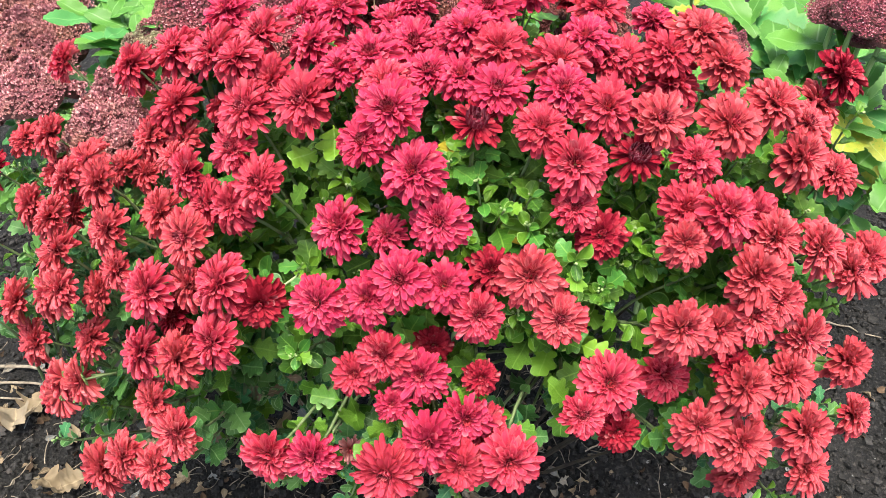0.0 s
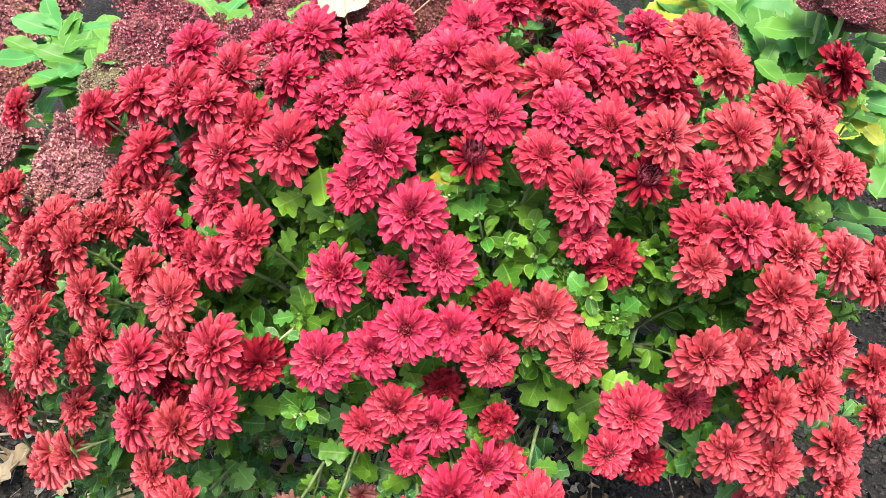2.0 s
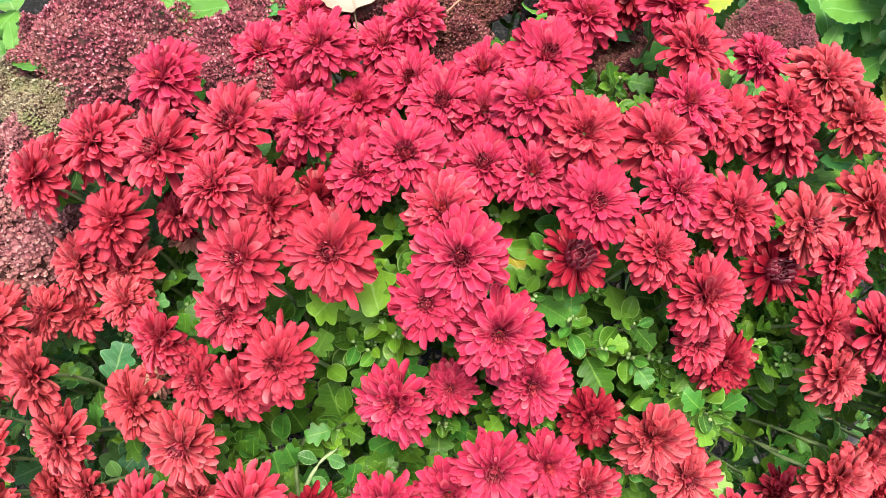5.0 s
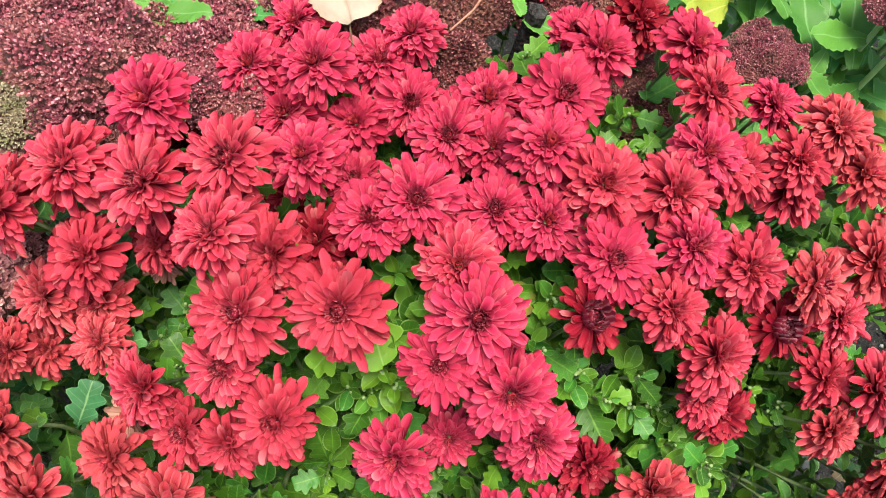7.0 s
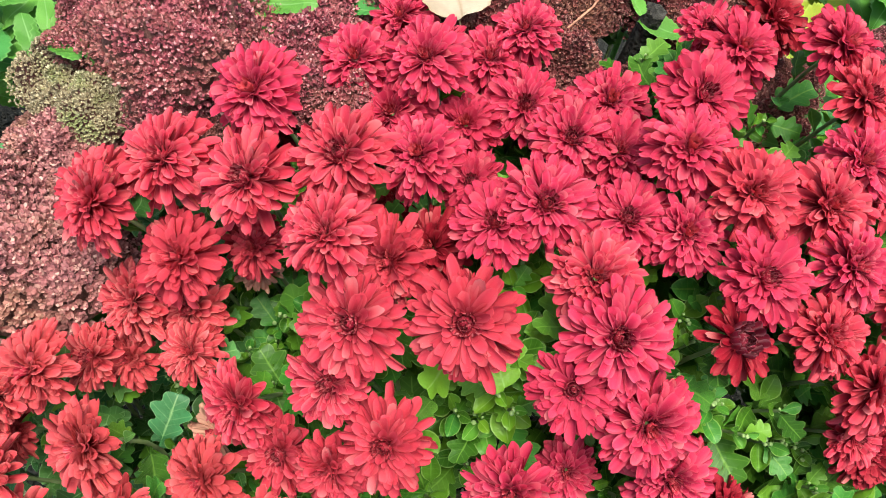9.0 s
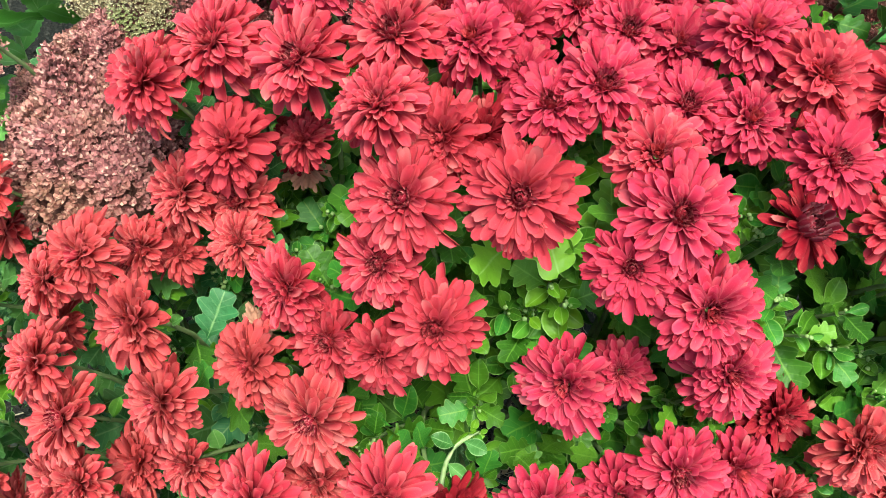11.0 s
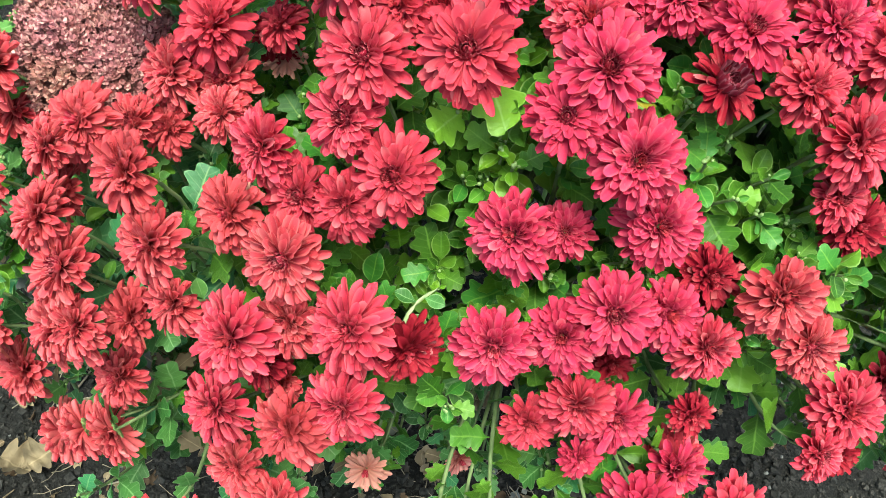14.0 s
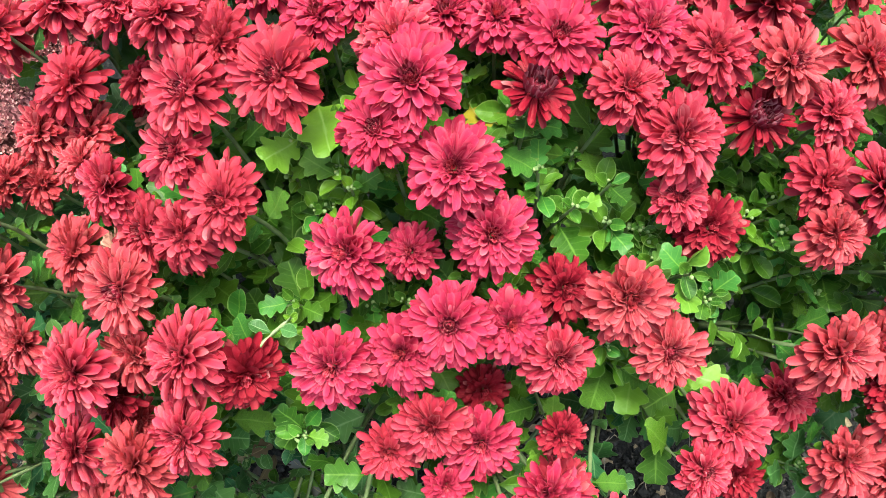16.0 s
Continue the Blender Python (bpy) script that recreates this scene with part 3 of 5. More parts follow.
def mum(x, y, z, dia, kind="open", side=None):
    """One bloom on its stem; dia is its width in metres."""
    at = Vector((x, y, z))
    BLOOMS.append((x, y, z))
    up = outward(x, y, 0.10) if side is None else Vector(side).normalized()
    size = dia * (0.485 + 0.05 * min(1, max(0, (y - 0.5) / 0.15)))
    older = abs(x + 0.02) * 2.6 - 0.9 * (y - 0.55) + mumrng.gauss(0, 0.13)
    hue = ROSES if older < 0.30 else HEADS if older < 0.62 else CORALS
    nods = up.z < 0.80 and mumrng.random() < 0.75
    shape = "eye" if kind == "eye" or (kind == "open" and not nods and mumrng.random() < 0.22) else "nod" if nods else "full"
    meshes = {"dark": DARK, "young": YOUNG, "withered": WITHERED}.get(kind, hue[shape])
    spin = mumrng.gauss(0, 25) if nods else mumrng.uniform(0, 360)
    head = part("flower_head", mumrng.choice(meshes), bush, {"dark": "dark crimson flower head", "young": "half-open dark red flower head", "withered": "shrivelled pale flower head"}.get(kind, ""),
                Matrix.Translation(-CROWN) @ frame_of(at - up * size * 0.30, up, spin, size))
    part("flower_center", mumrng.choice(BIGCORES if kind == "young" else CORES if shape == "eye" else EYES), head, "dark red incurved inner florets" if kind == "young" or shape == "eye" else "tuft of short pale-tipped inner florets")
    pts = stalk(at - up * size * 0.32, up, bush)
    leafy(pts, mumrng.randint(7, 9), 0.90)
    if mumrng.random() < (0.8 if y > 0.42 else 0.3):
        SHOOTS.append((x + mumrng.uniform(-0.035, 0.035), y + mumrng.uniform(-0.035, 0.035), z - mumrng.uniform(0.03, 0.065), mumrng.uniform(0.015, 0.026), mumrng.random() < 0.05))



def shoot(x, y, z, size, pale=False):
    """A leafy shoot without a bloom."""
    for bx, by, bz in BLOOMS:
        if (bx - x) ** 2 + (by - y) ** 2 < 0.034 ** 2:
            z = min(z, bz - 0.045)
    tip = Vector((x, y, z))
    up = outward(x, y, 0.15)
    pts = stalk(tip, up, bush, 0.0010, True)
    rosette(tip, up, size * mumrng.uniform(0.9, 1.25), mumrng.randint(5, 9), 1 if pale else 0)
    leafy(pts, mumrng.randint(5, 7), 0.96, 1.05, True)


mum(-0.413, 0.738, 0.604, 0.050)
mum(-0.311, 0.684, 0.625, 0.054)
mum(-0.270, 0.688, 0.647, 0.061)
mum(-0.226, 0.660, 0.663, 0.058, "eye")
mum(-0.174, 0.659, 0.683, 0.059, "eye")
mum(-0.128, 0.666, 0.669, 0.053)
mum(-0.178, 0.570, 0.659, 0.059, "eye")
mum(-0.123, 0.556, 0.675, 0.064, "eye")
mum(-0.046, 0.538, 0.680, 0.063, "eye")
mum(-0.026, 0.502, 0.641, 0.063)
mum(0.028, 0.535, 0.668, 0.051, "young")
mum(0.084, 0.533, 0.664, 0.054)
mum(0.111, 0.502, 0.649, 0.064)
mum(0.164, 0.516, 0.647, 0.051, "young")
mum(0.183, 0.531, 0.673, 0.056, "eye")
mum(0.140, 0.548, 0.674, 0.059)
mum(0.104, 0.565, 0.681, 0.053)
mum(0.046, 0.563, 0.683, 0.056)
mum(0.016, 0.600, 0.672, 0.053)
mum(-0.014, 0.615, 0.668, 0.052)
mum(-0.066, 0.618, 0.684, 0.056, "eye")
mum(-0.069, 0.522, 0.658, 0.051, "eye")
mum(-0.164, 0.516, 0.616, 0.058, "eye")
mum(-0.094, 0.488, 0.591, 0.061)
mum(-0.052, 0.500, 0.571, 0.043)
mum(-0.004, 0.480, 0.603, 0.061)
mum(-0.107, 0.431, 0.555, 0.060)
mum(-0.037, 0.436, 0.579, 0.058, "eye")
mum(0.001, 0.436, 0.572, 0.051)
mum(0.072, 0.436, 0.582, 0.063)
mum(0.044, 0.467, 0.558, 0.050, "dark")
mum(0.030, 0.420, 0.551, 0.053)
mum(0.098, 0.414, 0.553, 0.052, "eye")
mum(0.136, 0.480, 0.589, 0.051, "dark")
mum(0.112, 0.487, 0.614, 0.045)
mum(-0.239, 0.554, 0.598, 0.055)
mum(-0.190, 0.549, 0.628, 0.051, "eye")
mum(-0.218, 0.529, 0.581, 0.055, "eye")
mum(-0.191, 0.514, 0.590, 0.053)
mum(-0.260, 0.521, 0.578, 0.053)
mum(-0.230, 0.485, 0.579, 0.060, "eye")
mum(-0.307, 0.507, 0.569, 0.056)
mum(-0.367, 0.516, 0.535, 0.057)
mum(-0.195, 0.446, 0.564, 0.062)
mum(-0.263, 0.454, 0.545, 0.062)
mum(-0.157, 0.435, 0.547, 0.055, "dark", (0.15, -0.70, 0.30))
mum(-0.234, 0.407, 0.511, 0.058)
mum(-0.200, 0.411, 0.526, 0.056)
mum(-0.280, 0.434, 0.484, 0.057)
mum(-0.270, 0.405, 0.444, 0.051)
mum(-0.244, 0.376, 0.437, 0.055)
mum(-0.147, 0.333, 0.472, 0.058)
mum(-0.109, 0.329, 0.476, 0.054)
mum(-0.052, 0.400, 0.522, 0.054)
mum(-0.020, 0.396, 0.499, 0.055)
mum(-0.078, 0.400, 0.496, 0.046)
mum(-0.013, 0.339, 0.485, 0.061)
mum(-0.047, 0.310, 0.482, 0.062)
mum(0.020, 0.362, 0.483, 0.053)
mum(0.056, 0.329, 0.469, 0.061)
mum(0.033, 0.395, 0.498, 0.035, "dark")
mum(-0.044, 0.379, 0.482, 0.035)
mum(0.142, 0.384, 0.505, 0.062)
mum(0.198, 0.407, 0.484, 0.057)
mum(0.193, 0.392, 0.568, 0.061)
mum(0.230, 0.404, 0.552, 0.055)
mum(0.257, 0.426, 0.592, 0.065)
mum(0.219, 0.358, 0.478, 0.058)
mum(0.255, 0.374, 0.514, 0.061)
mum(0.236, 0.468, 0.625, 0.064)
mum(0.206, 0.484, 0.616, 0.054)
mum(0.201, 0.451, 0.606, 0.049)
mum(0.249, 0.546, 0.658, 0.064)
mum(0.216, 0.518, 0.642, 0.050)
mum(0.253, 0.606, 0.682, 0.056)
mum(0.235, 0.634, 0.697, 0.059)
mum(0.205, 0.619, 0.685, 0.052)
mum(0.166, 0.622, 0.676, 0.054)
mum(0.150, 0.625, 0.678, 0.049)
mum(0.103, 0.603, 0.686, 0.062)
mum(0.050, 0.608, 0.696, 0.057)
mum(0.022, 0.642, 0.696, 0.057)
mum(0.327, 0.553, 0.616, 0.065)
mum(0.296, 0.575, 0.659, 0.057)
mum(0.387, 0.647, 0.644, 0.057, "dark")
mum(0.314, 0.451, 0.603, 0.058)
mum(0.350, 0.449, 0.575, 0.053)
mum(0.310, 0.412, 0.530, 0.056)
mum(0.361, 0.413, 0.497, 0.054)
mum(0.313, 0.357, 0.473, 0.061)
mum(0.296, 0.388, 0.511, 0.056)
mum(0.259, 0.352, 0.462, 0.060)
mum(0.320, 0.343, 0.437, 0.055)
mum(0.118, 0.360, 0.493, 0.044)
mum(0.155, 0.368, 0.455, 0.043, "dark")
mum(-0.217, 0.710, 0.676, 0.058)
mum(-0.266, 0.641, 0.615, 0.057)
mum(-0.115, 0.802, 0.641, 0.046)
mum(-0.109, 0.746, 0.661, 0.057)
mum(-0.151, 0.760, 0.646, 0.052)
mum(-0.056, 0.769, 0.634, 0.054)
mum(-0.032, 0.781, 0.649, 0.051)
mum(-0.043, 0.722, 0.640, 0.054)
mum(-0.083, 0.718, 0.628, 0.049)
mum(-0.095, 0.657, 0.650, 0.041)
mum(-0.182, 0.633, 0.659, 0.055)
mum(-0.225, 0.669, 0.578, 0.045, "dark")
mum(-0.156, 0.598, 0.669, 0.053)
mum(-0.125, 0.621, 0.640, 0.049, "dark")
mum(-0.094, 0.616, 0.673, 0.050)
mum(-0.051, 0.572, 0.683, 0.054)
mum(-0.029, 0.677, 0.662, 0.054)
mum(0.000, 0.668, 0.659, 0.052)
mum(0.011, 0.714, 0.651, 0.056)
mum(0.043, 0.676, 0.699, 0.056)
mum(0.127, 0.625, 0.696, 0.051)
mum(0.145, 0.665, 0.706, 0.053)
mum(0.143, 0.702, 0.711, 0.054)
mum(0.140, 0.762, 0.674, 0.057, "dark")
mum(0.083, 0.714, 0.697, 0.052)
mum(0.071, 0.739, 0.689, 0.037)
mum(-0.297, 0.632, 0.580, 0.052)
mum(-0.264, 0.623, 0.581, 0.053)
mum(-0.263, 0.596, 0.582, 0.040)
mum(-0.301, 0.607, 0.554, 0.040)
mum(-0.361, 0.613, 0.544, 0.054)
mum(-0.317, 0.542, 0.596, 0.057)
mum(-0.307, 0.662, 0.646, 0.051)
mum(-0.187, 0.609, 0.685, 0.050)
mum(-0.351, 0.596, 0.577, 0.053)
mum(-0.373, 0.588, 0.564, 0.045)
mum(-0.378, 0.546, 0.550, 0.054)
mum(-0.323, 0.608, 0.561, 0.042)
mum(-0.066, 0.433, 0.559, 0.054)
mum(-0.348, 0.474, 0.452, 0.052)
mum(-0.332, 0.496, 0.498, 0.051)
mum(-0.296, 0.480, 0.545, 0.047)
mum(-0.360, 0.484, 0.515, 0.055)
mum(-0.422, 0.497, 0.420, 0.056)
mum(-0.229, 0.463, 0.543, 0.053)
mum(-0.414, 0.655, 0.525, 0.054)
mum(-0.223, 0.648, 0.607, 0.037)
mum(-0.379, 0.450, 0.418, 0.050, "open", (-0.80, -0.25, -0.15))
mum(-0.358, 0.443, 0.421, 0.055, "open", (-0.70, -0.45, -0.10))
mum(-0.376, 0.490, 0.505, 0.057)
mum(-0.237, 0.447, 0.487, 0.041)
mum(-0.009, 0.440, 0.485, 0.040, "dark")
mum(0.034, 0.372, 0.446, 0.061)
mum(-0.373, 0.579, 0.528, 0.042)
mum(-0.411, 0.654, 0.568, 0.053)
mum(-0.455, 0.682, 0.542, 0.046)
mum(-0.431, 0.601, 0.516, 0.052)
mum(-0.431, 0.513, 0.465, 0.053)
mum(-0.248, 0.454, 0.510, 0.045, "dark")
mum(-0.407, 0.466, 0.364, 0.054, "open", (-0.75, -0.20, -0.25))
mum(-0.301, 0.373, 0.403, 0.052)
mum(-0.267, 0.360, 0.409, 0.049)
mum(-0.341, 0.387, 0.357, 0.065)
mum(0.256, 0.409, 0.563, 0.052)
mum(0.275, 0.417, 0.575, 0.055)
mum(0.275, 0.454, 0.609, 0.055)
mum(0.368, 0.465, 0.575, 0.053)
mum(0.339, 0.588, 0.628, 0.055)
mum(0.371, 0.637, 0.617, 0.054)
mum(0.373, 0.571, 0.584, 0.053)
mum(0.211, 0.614, 0.658, 0.057)
mum(0.195, 0.660, 0.695, 0.041)
mum(0.015, 0.327, 0.465, 0.052)
mum(0.260, 0.474, 0.617, 0.055)
mum(0.243, 0.388, 0.523, 0.041, "dark")
mum(0.412, 0.429, 0.389, 0.054)
mum(0.278, 0.364, 0.387, 0.056)

# further and faded blooms
mum(-0.131, 0.728, 0.630, 0.056)
mum(-0.147, 0.771, 0.635, 0.048, "dark")
mum(-0.211, 0.756, 0.565, 0.048, "dark")
mum(-0.133, 0.686, 0.590, 0.048, "dark")
mum(-0.480, 0.640, 0.530, 0.045, "dark")
mum(-0.500, 0.595, 0.480, 0.045, "dark")
mum(-0.490, 0.555, 0.450, 0.045)
mum(0.085, 0.842, 0.650, 0.050)
mum(-0.185, 0.868, 0.640, 0.045)
mum(-0.221, 0.654, 0.570, 0.034, "withered")
mum(-0.257, 0.566, 0.520, 0.040, "withered")
mum(-0.175, 0.430, 0.300, 0.045, "withered", (-0.2, -0.6, 0.5))
mum(-0.096, 0.423, 0.330, 0.038, "withered", (0.3, -0.8, 0.3))

# leafy shoots between and below the blooms
fill = random.Random(33)
GAPS = ((0.152, 0.722, 0.050), (-0.156, 0.528, 0.035), (-0.141, 0.469, 0.03), (0.039, 0.454, 0.02), (0.088, 0.783, 0.03), (0.138, 0.515, 0.03))
for i in range(270):
    a, r = fill.uniform(0, 2 * math.pi), math.sqrt(fill.random())
    sx, sy = 0.0 + 0.35 * r * math.cos(a), 0.585 + 0.165 * r * math.sin(a)
    if any((sx - gx) ** 2 + (sy - gy) ** 2 < r * r for gx, gy, r in GAPS):
        continue
    shoot(sx, sy, dome(sx, sy) - fill.uniform(0.018, 0.085), fill.uniform(0.017, 0.030), fill.random() < 0.08)
for i in range(22):
    sx, sy = fill.uniform(-0.50, -0.36), fill.uniform(0.50, 0.70)
    shoot(sx, sy, fill.uniform(0.40, 0.50), fill.uniform(0.018, 0.03))
for sx, sy, sz in ((-0.215, 0.493, 0.38), (-0.18, 0.5, 0.38), (-0.156, 0.477, 0.36), (-0.237, 0.47, 0.34), (-0.212, 0.459, 0.3), (-0.251, 0.439, 0.3), (-0.144, 0.499, 0.4), (-0.191, 0.471, 0.36), (0.21, 0.516, 0.4), (0.287, 0.471, 0.36), (0.204, 0.457, 0.34), (-0.119, 0.465, 0.3), (-0.334, 0.517, 0.38), (0.126, 0.495, 0.38), (0.161, 0.524, 0.42), (-0.258, 0.523, 0.4), (0.421, 0.488, 0.32)):
    shoot(sx, sy, sz, fill.uniform(0.020, 0.028))
for i in range(26):
    sx, sy = fill.uniform(0.14, 0.34), fill.uniform(0.45, 0.62)
    shoot(sx, sy, dome(sx, sy) - fill.uniform(0.02, 0.06), fill.uniform(0.022, 0.030), i % 6 == 0)
for sx, sy, sz in ((-0.037, 0.520, 0.40), (-0.003, 0.517, 0.40), (-0.073, 0.427, 0.40), (-0.053, 0.390, 0.40), (-0.028, 0.383, 0.40), (0.058, 0.414, 0.40), (0.076, 0.394, 0.40), (0.116, 0.508, 0.40), (0.120, 0.441, 0.40), (0.148, 0.463, 0.40), (0.195, 0.491, 0.40),
                   (0.229, 0.521, 0.40), (0.233, 0.477, 0.40), (0.156, 0.414, 0.40), (0.015, 0.379, 0.40), (-0.003, 0.394, 0.40), (-0.225, 0.560, 0.30), (-0.198, 0.520, 0.30), (-0.178, 0.560, 0.30), (-0.145, 0.512, 0.30), (-0.118, 0.497, 0.30), (-0.227, 0.497, 0.30),
                   (-0.240, 0.468, 0.30), (-0.153, 0.577, 0.30), (-0.196, 0.468, 0.30), (-0.265, 0.440, 0.30), (-0.262, 0.512, 0.30), (-0.110, 0.552, 0.30), (-0.175, 0.520, 0.36), (-0.167, 0.479, 0.36), (-0.129, 0.504, 0.36), (-0.150, 0.453, 0.36), (-0.185, 0.453, 0.36), (-0.105, 0.517, 0.36),
                   (0.094, 0.768, 0.62), (0.105, 0.785, 0.62)):
    shoot(sx, sy, sz + fill.uniform(-0.03, 0.03), fill.uniform(0.017, 0.025))


def bare_shoot(low, mid, top):
    """A pale stem that stands free of its leaves and ends in a tuft of buds."""
    low, mid, top = Vector(low), Vector(mid), Vector(top)
    pts = [low.lerp(mid, t).lerp(mid.lerp(top, t), t) - CROWN for t in (i / 8 for i in range(9))]
    part("stem", joined("stem", [moved(tube(pts, 0.0016, 0.0011), Matrix.Identity(4))], [PALESTEM]), bush, "pale bare stem")
    rosette(top, Vector((0.1, -0.3, 1)).normalized(), 0.014, 7, 1)
    for t in (3, 5, 6):
        p = pts[t] + CROWN
        foliage.append(moved(mumrng.choice(SMALL), leaf_frame(p, (mumrng.uniform(-1, 1), mumrng.uniform(-1, 0.3), 0.3), (0, -0.2, 1), 0.017), 5))


bare_shoot((-0.16, 0.448, 0.543), (-0.151, 0.486, 0.51), (-0.131, 0.484, 0.534))
for given in SHOOTS:
    if (given[0] - 0.152) ** 2 + (given[1] - 0.722) ** 2 > 0.04 ** 2:
        shoot(*given)

# pale and yellowing leaves
for x, y, z in ((-0.092, 0.545, 0.600), (-0.084, 0.535, 0.595), (-0.075, 0.60, 0.62), (0.06, 0.46, 0.53), (0.02, 0.50, 0.58)):
    shoot(x, y, z, 0.030, True)
for x, y, z, ahead, size, k in ((-0.100, 0.585, 0.625, (0.1, -0.9, 0.3), 0.045, 1), (-0.085, 0.565, 0.615, (0.6, -0.6, 0.2), 0.040, 1), (-0.11, 0.57, 0.61, (-0.6, -0.6, 0.2), 0.036, 1), (0.001, 0.60, 0.60, (0.2, -0.9, 0.2), 0.036, 2),
                                (0.02, 0.59, 0.59, (0.7, -0.5, 0.1), 0.032, 2), (0.204, 0.535, 0.50, (0.4, -0.8, 0.1), 0.038, 2), (0.17, 0.56, 0.49, (-0.4, -0.8, 0.1), 0.03, 2), (0.06, 0.55, 0.52, (0.2, -0.9, 0.2), 0.036, 2), (0.12, 0.43, 0.50, (0.6, -0.5, 0.3), 0.032, 1)):
    foliage.append(moved(mumrng.choice(LOBED), leaf_frame((x, y, z), ahead, (0, -0.3, 1), size, 0), k))

# the old leaves low down and on the flank are greyer
foliage = [(v, q, a, c, 5 if k == 0 and (v[0][0] < -0.24 or v[0][2] < 0.43) and mumrng.random() < 0.8 else k) for v, q, a, c, k in foliage]
for m in nearleaves:
    part("leaf", LEAFMESH[mumrng.randrange(len(LEAFMESH))], bush, "", Matrix.Translation(-CROWN) @ m)
tagged(part("foliage", joined("foliage", [(v - np.array(CROWN), q, a, c, k) for v, q, a, c, k in foliage], [LEAF, LEAFPALE, LEAFYELLOW, BUD, BROWNLEAF, LEAFGREY]), bush, "dense lobed green leaves"), kind="stuff")


# ---- stonecrop behind and beside the bush ----
def star(rng):
    """A tiny cupped five-petalled floret, about 1 across."""
    v, q = [], []
    for i in range(5):
        a = 2 * math.pi * i / 5
        c, s = math.cos(a), math.sin(a)
        up = rng.uniform(0.25, 0.75)
        for x, y, z in ((0.02, 0, -0.1), (0.32, 0.21, 0.6 * up), (0.47, 0, up), (0.32, -0.21, 0.6 * up)):
            v.append((x * c - y * s, x * s + y * c, z))
        q.append((4 * i, 4 * i + 3, 4 * i + 2, 4 * i + 1))
    return np.array(v), np.array(q), np.tile([0, 0.5, 1, 0.5], 5).astype(float), np.full(20, 0.5)


def head_mesh(seed, mat, count=1100, fine=1.0):
    """A broad flat-domed cluster of tiny florets, 1 in radius."""
    rng = random.Random(seed)
    stars = [star(rng) for _ in range(6)]
    bumps = [(rng.uniform(-0.85, 0.85), rng.uniform(-0.85, 0.85), rng.uniform(0.12, 0.26), rng.uniform(0.08, 0.26)) for _ in range(26)]

    def top(x, y):
        return 0.42 * (1 - x * x - y * y) + sum(h * math.exp(-((x - a) ** 2 + (y - b) ** 2) / (w * w)) for a, b, w, h in bumps)

    pieces = []
    for i in range(count):
        r, a = math.sqrt((i + 0.5) / count) * (1 + 0.05 * rng.gauss(0, 1)), 2.39996 * i
        x, y = r * math.cos(a), r * math.sin(a)
        z = top(x, y) + rng.uniform(-0.05, 0.05)
        up = Vector((0.9 * x + rng.gauss(0, 0.3), 0.9 * y + rng.gauss(0, 0.3), 1.0))
        pieces.append(moved(rng.choice(stars), frame_of((x, y, z), up, rng.uniform(0, 360), fine * rng.uniform(0.075, 0.135)), 0))

    def inside(u, v):
        r, a = 0.02 + 0.90 * u, math.pi * (v + 1)
        x, y = r * math.cos(a), r * math.sin(a)
        return (x, y, top(x, y) - 0.06 - 0.22 * u ** 8)

    pieces.append((*grid(12, 25, inside), 1))
    return joined("flower_head", pieces, [mat, HEADCORE], False)


PINKHEADS = [head_mesh(100 + i, FLORETPINK, 2600, 0.78) for i in range(2)]
PALEHEADS = [head_mesh(105, FLORETPALE, 1500, 0.8)]
MAUVEHEADS = [head_mesh(110 + i, FLORETMAUVE, 2000, 0.74) for i in range(2)]
MAROONHEADS = [head_mesh(120 + i, FLORETMAROON, 2000, 0.74) for i in range(2)]
TOOTHED = []
for i in range(19):
    u = i / 18
    w = 0.035 + 0.205 * math.sin(math.pi * min(1, u * 0.93 + 0.02)) ** 0.8 * (0.55 + 0.6 * u)
    TOOTHED.append((u, (w * (1.10 if i % 2 else 0.94) if 3 < i < 18 else w) if i < 18 else 0.03))
sedrng = random.Random(77)
SEDLEAVES = [leaf_piece(TOOTHED, sedrng.uniform(0.05, 0.3), sedrng.uniform(-0.1, 0.3), sedrng.uniform(-0.2, 0.2), 5, sedrng.uniform(-0.1, 0.15)) for _ in range(4)]
ROUND = ((0, 0.05), (0.08, 0.08), (0.18, 0.20), (0.30, 0.30), (0.44, 0.36), (0.58, 0.37), (0.72, 0.33), (0.84, 0.26), (0.93, 0.17), (0.98, 0.09), (1.0, 0.03))
ROUNDLEAFMESH = [joined("leaf", [moved(leaf_piece(ROUND, sedrng.uniform(0.05, 0.25), sedrng.uniform(-0.05, 0.2), sedrng.uniform(-0.2, 0.2), 7, sedrng.uniform(0.0, 0.3)), Matrix.Identity(4))], [SEDLEAF]) for _ in range(3)]
SEDLEAFMESH = [joined("leaf", [moved(p, Matrix.Identity(4))], [SEDLEAF]) for p in SEDLEAVES]
SEDYELLOWMESH = [joined("leaf", [moved(p, Matrix.Identity(4))], [SEDYELLOW]) for p in SEDLEAVES[:2]]


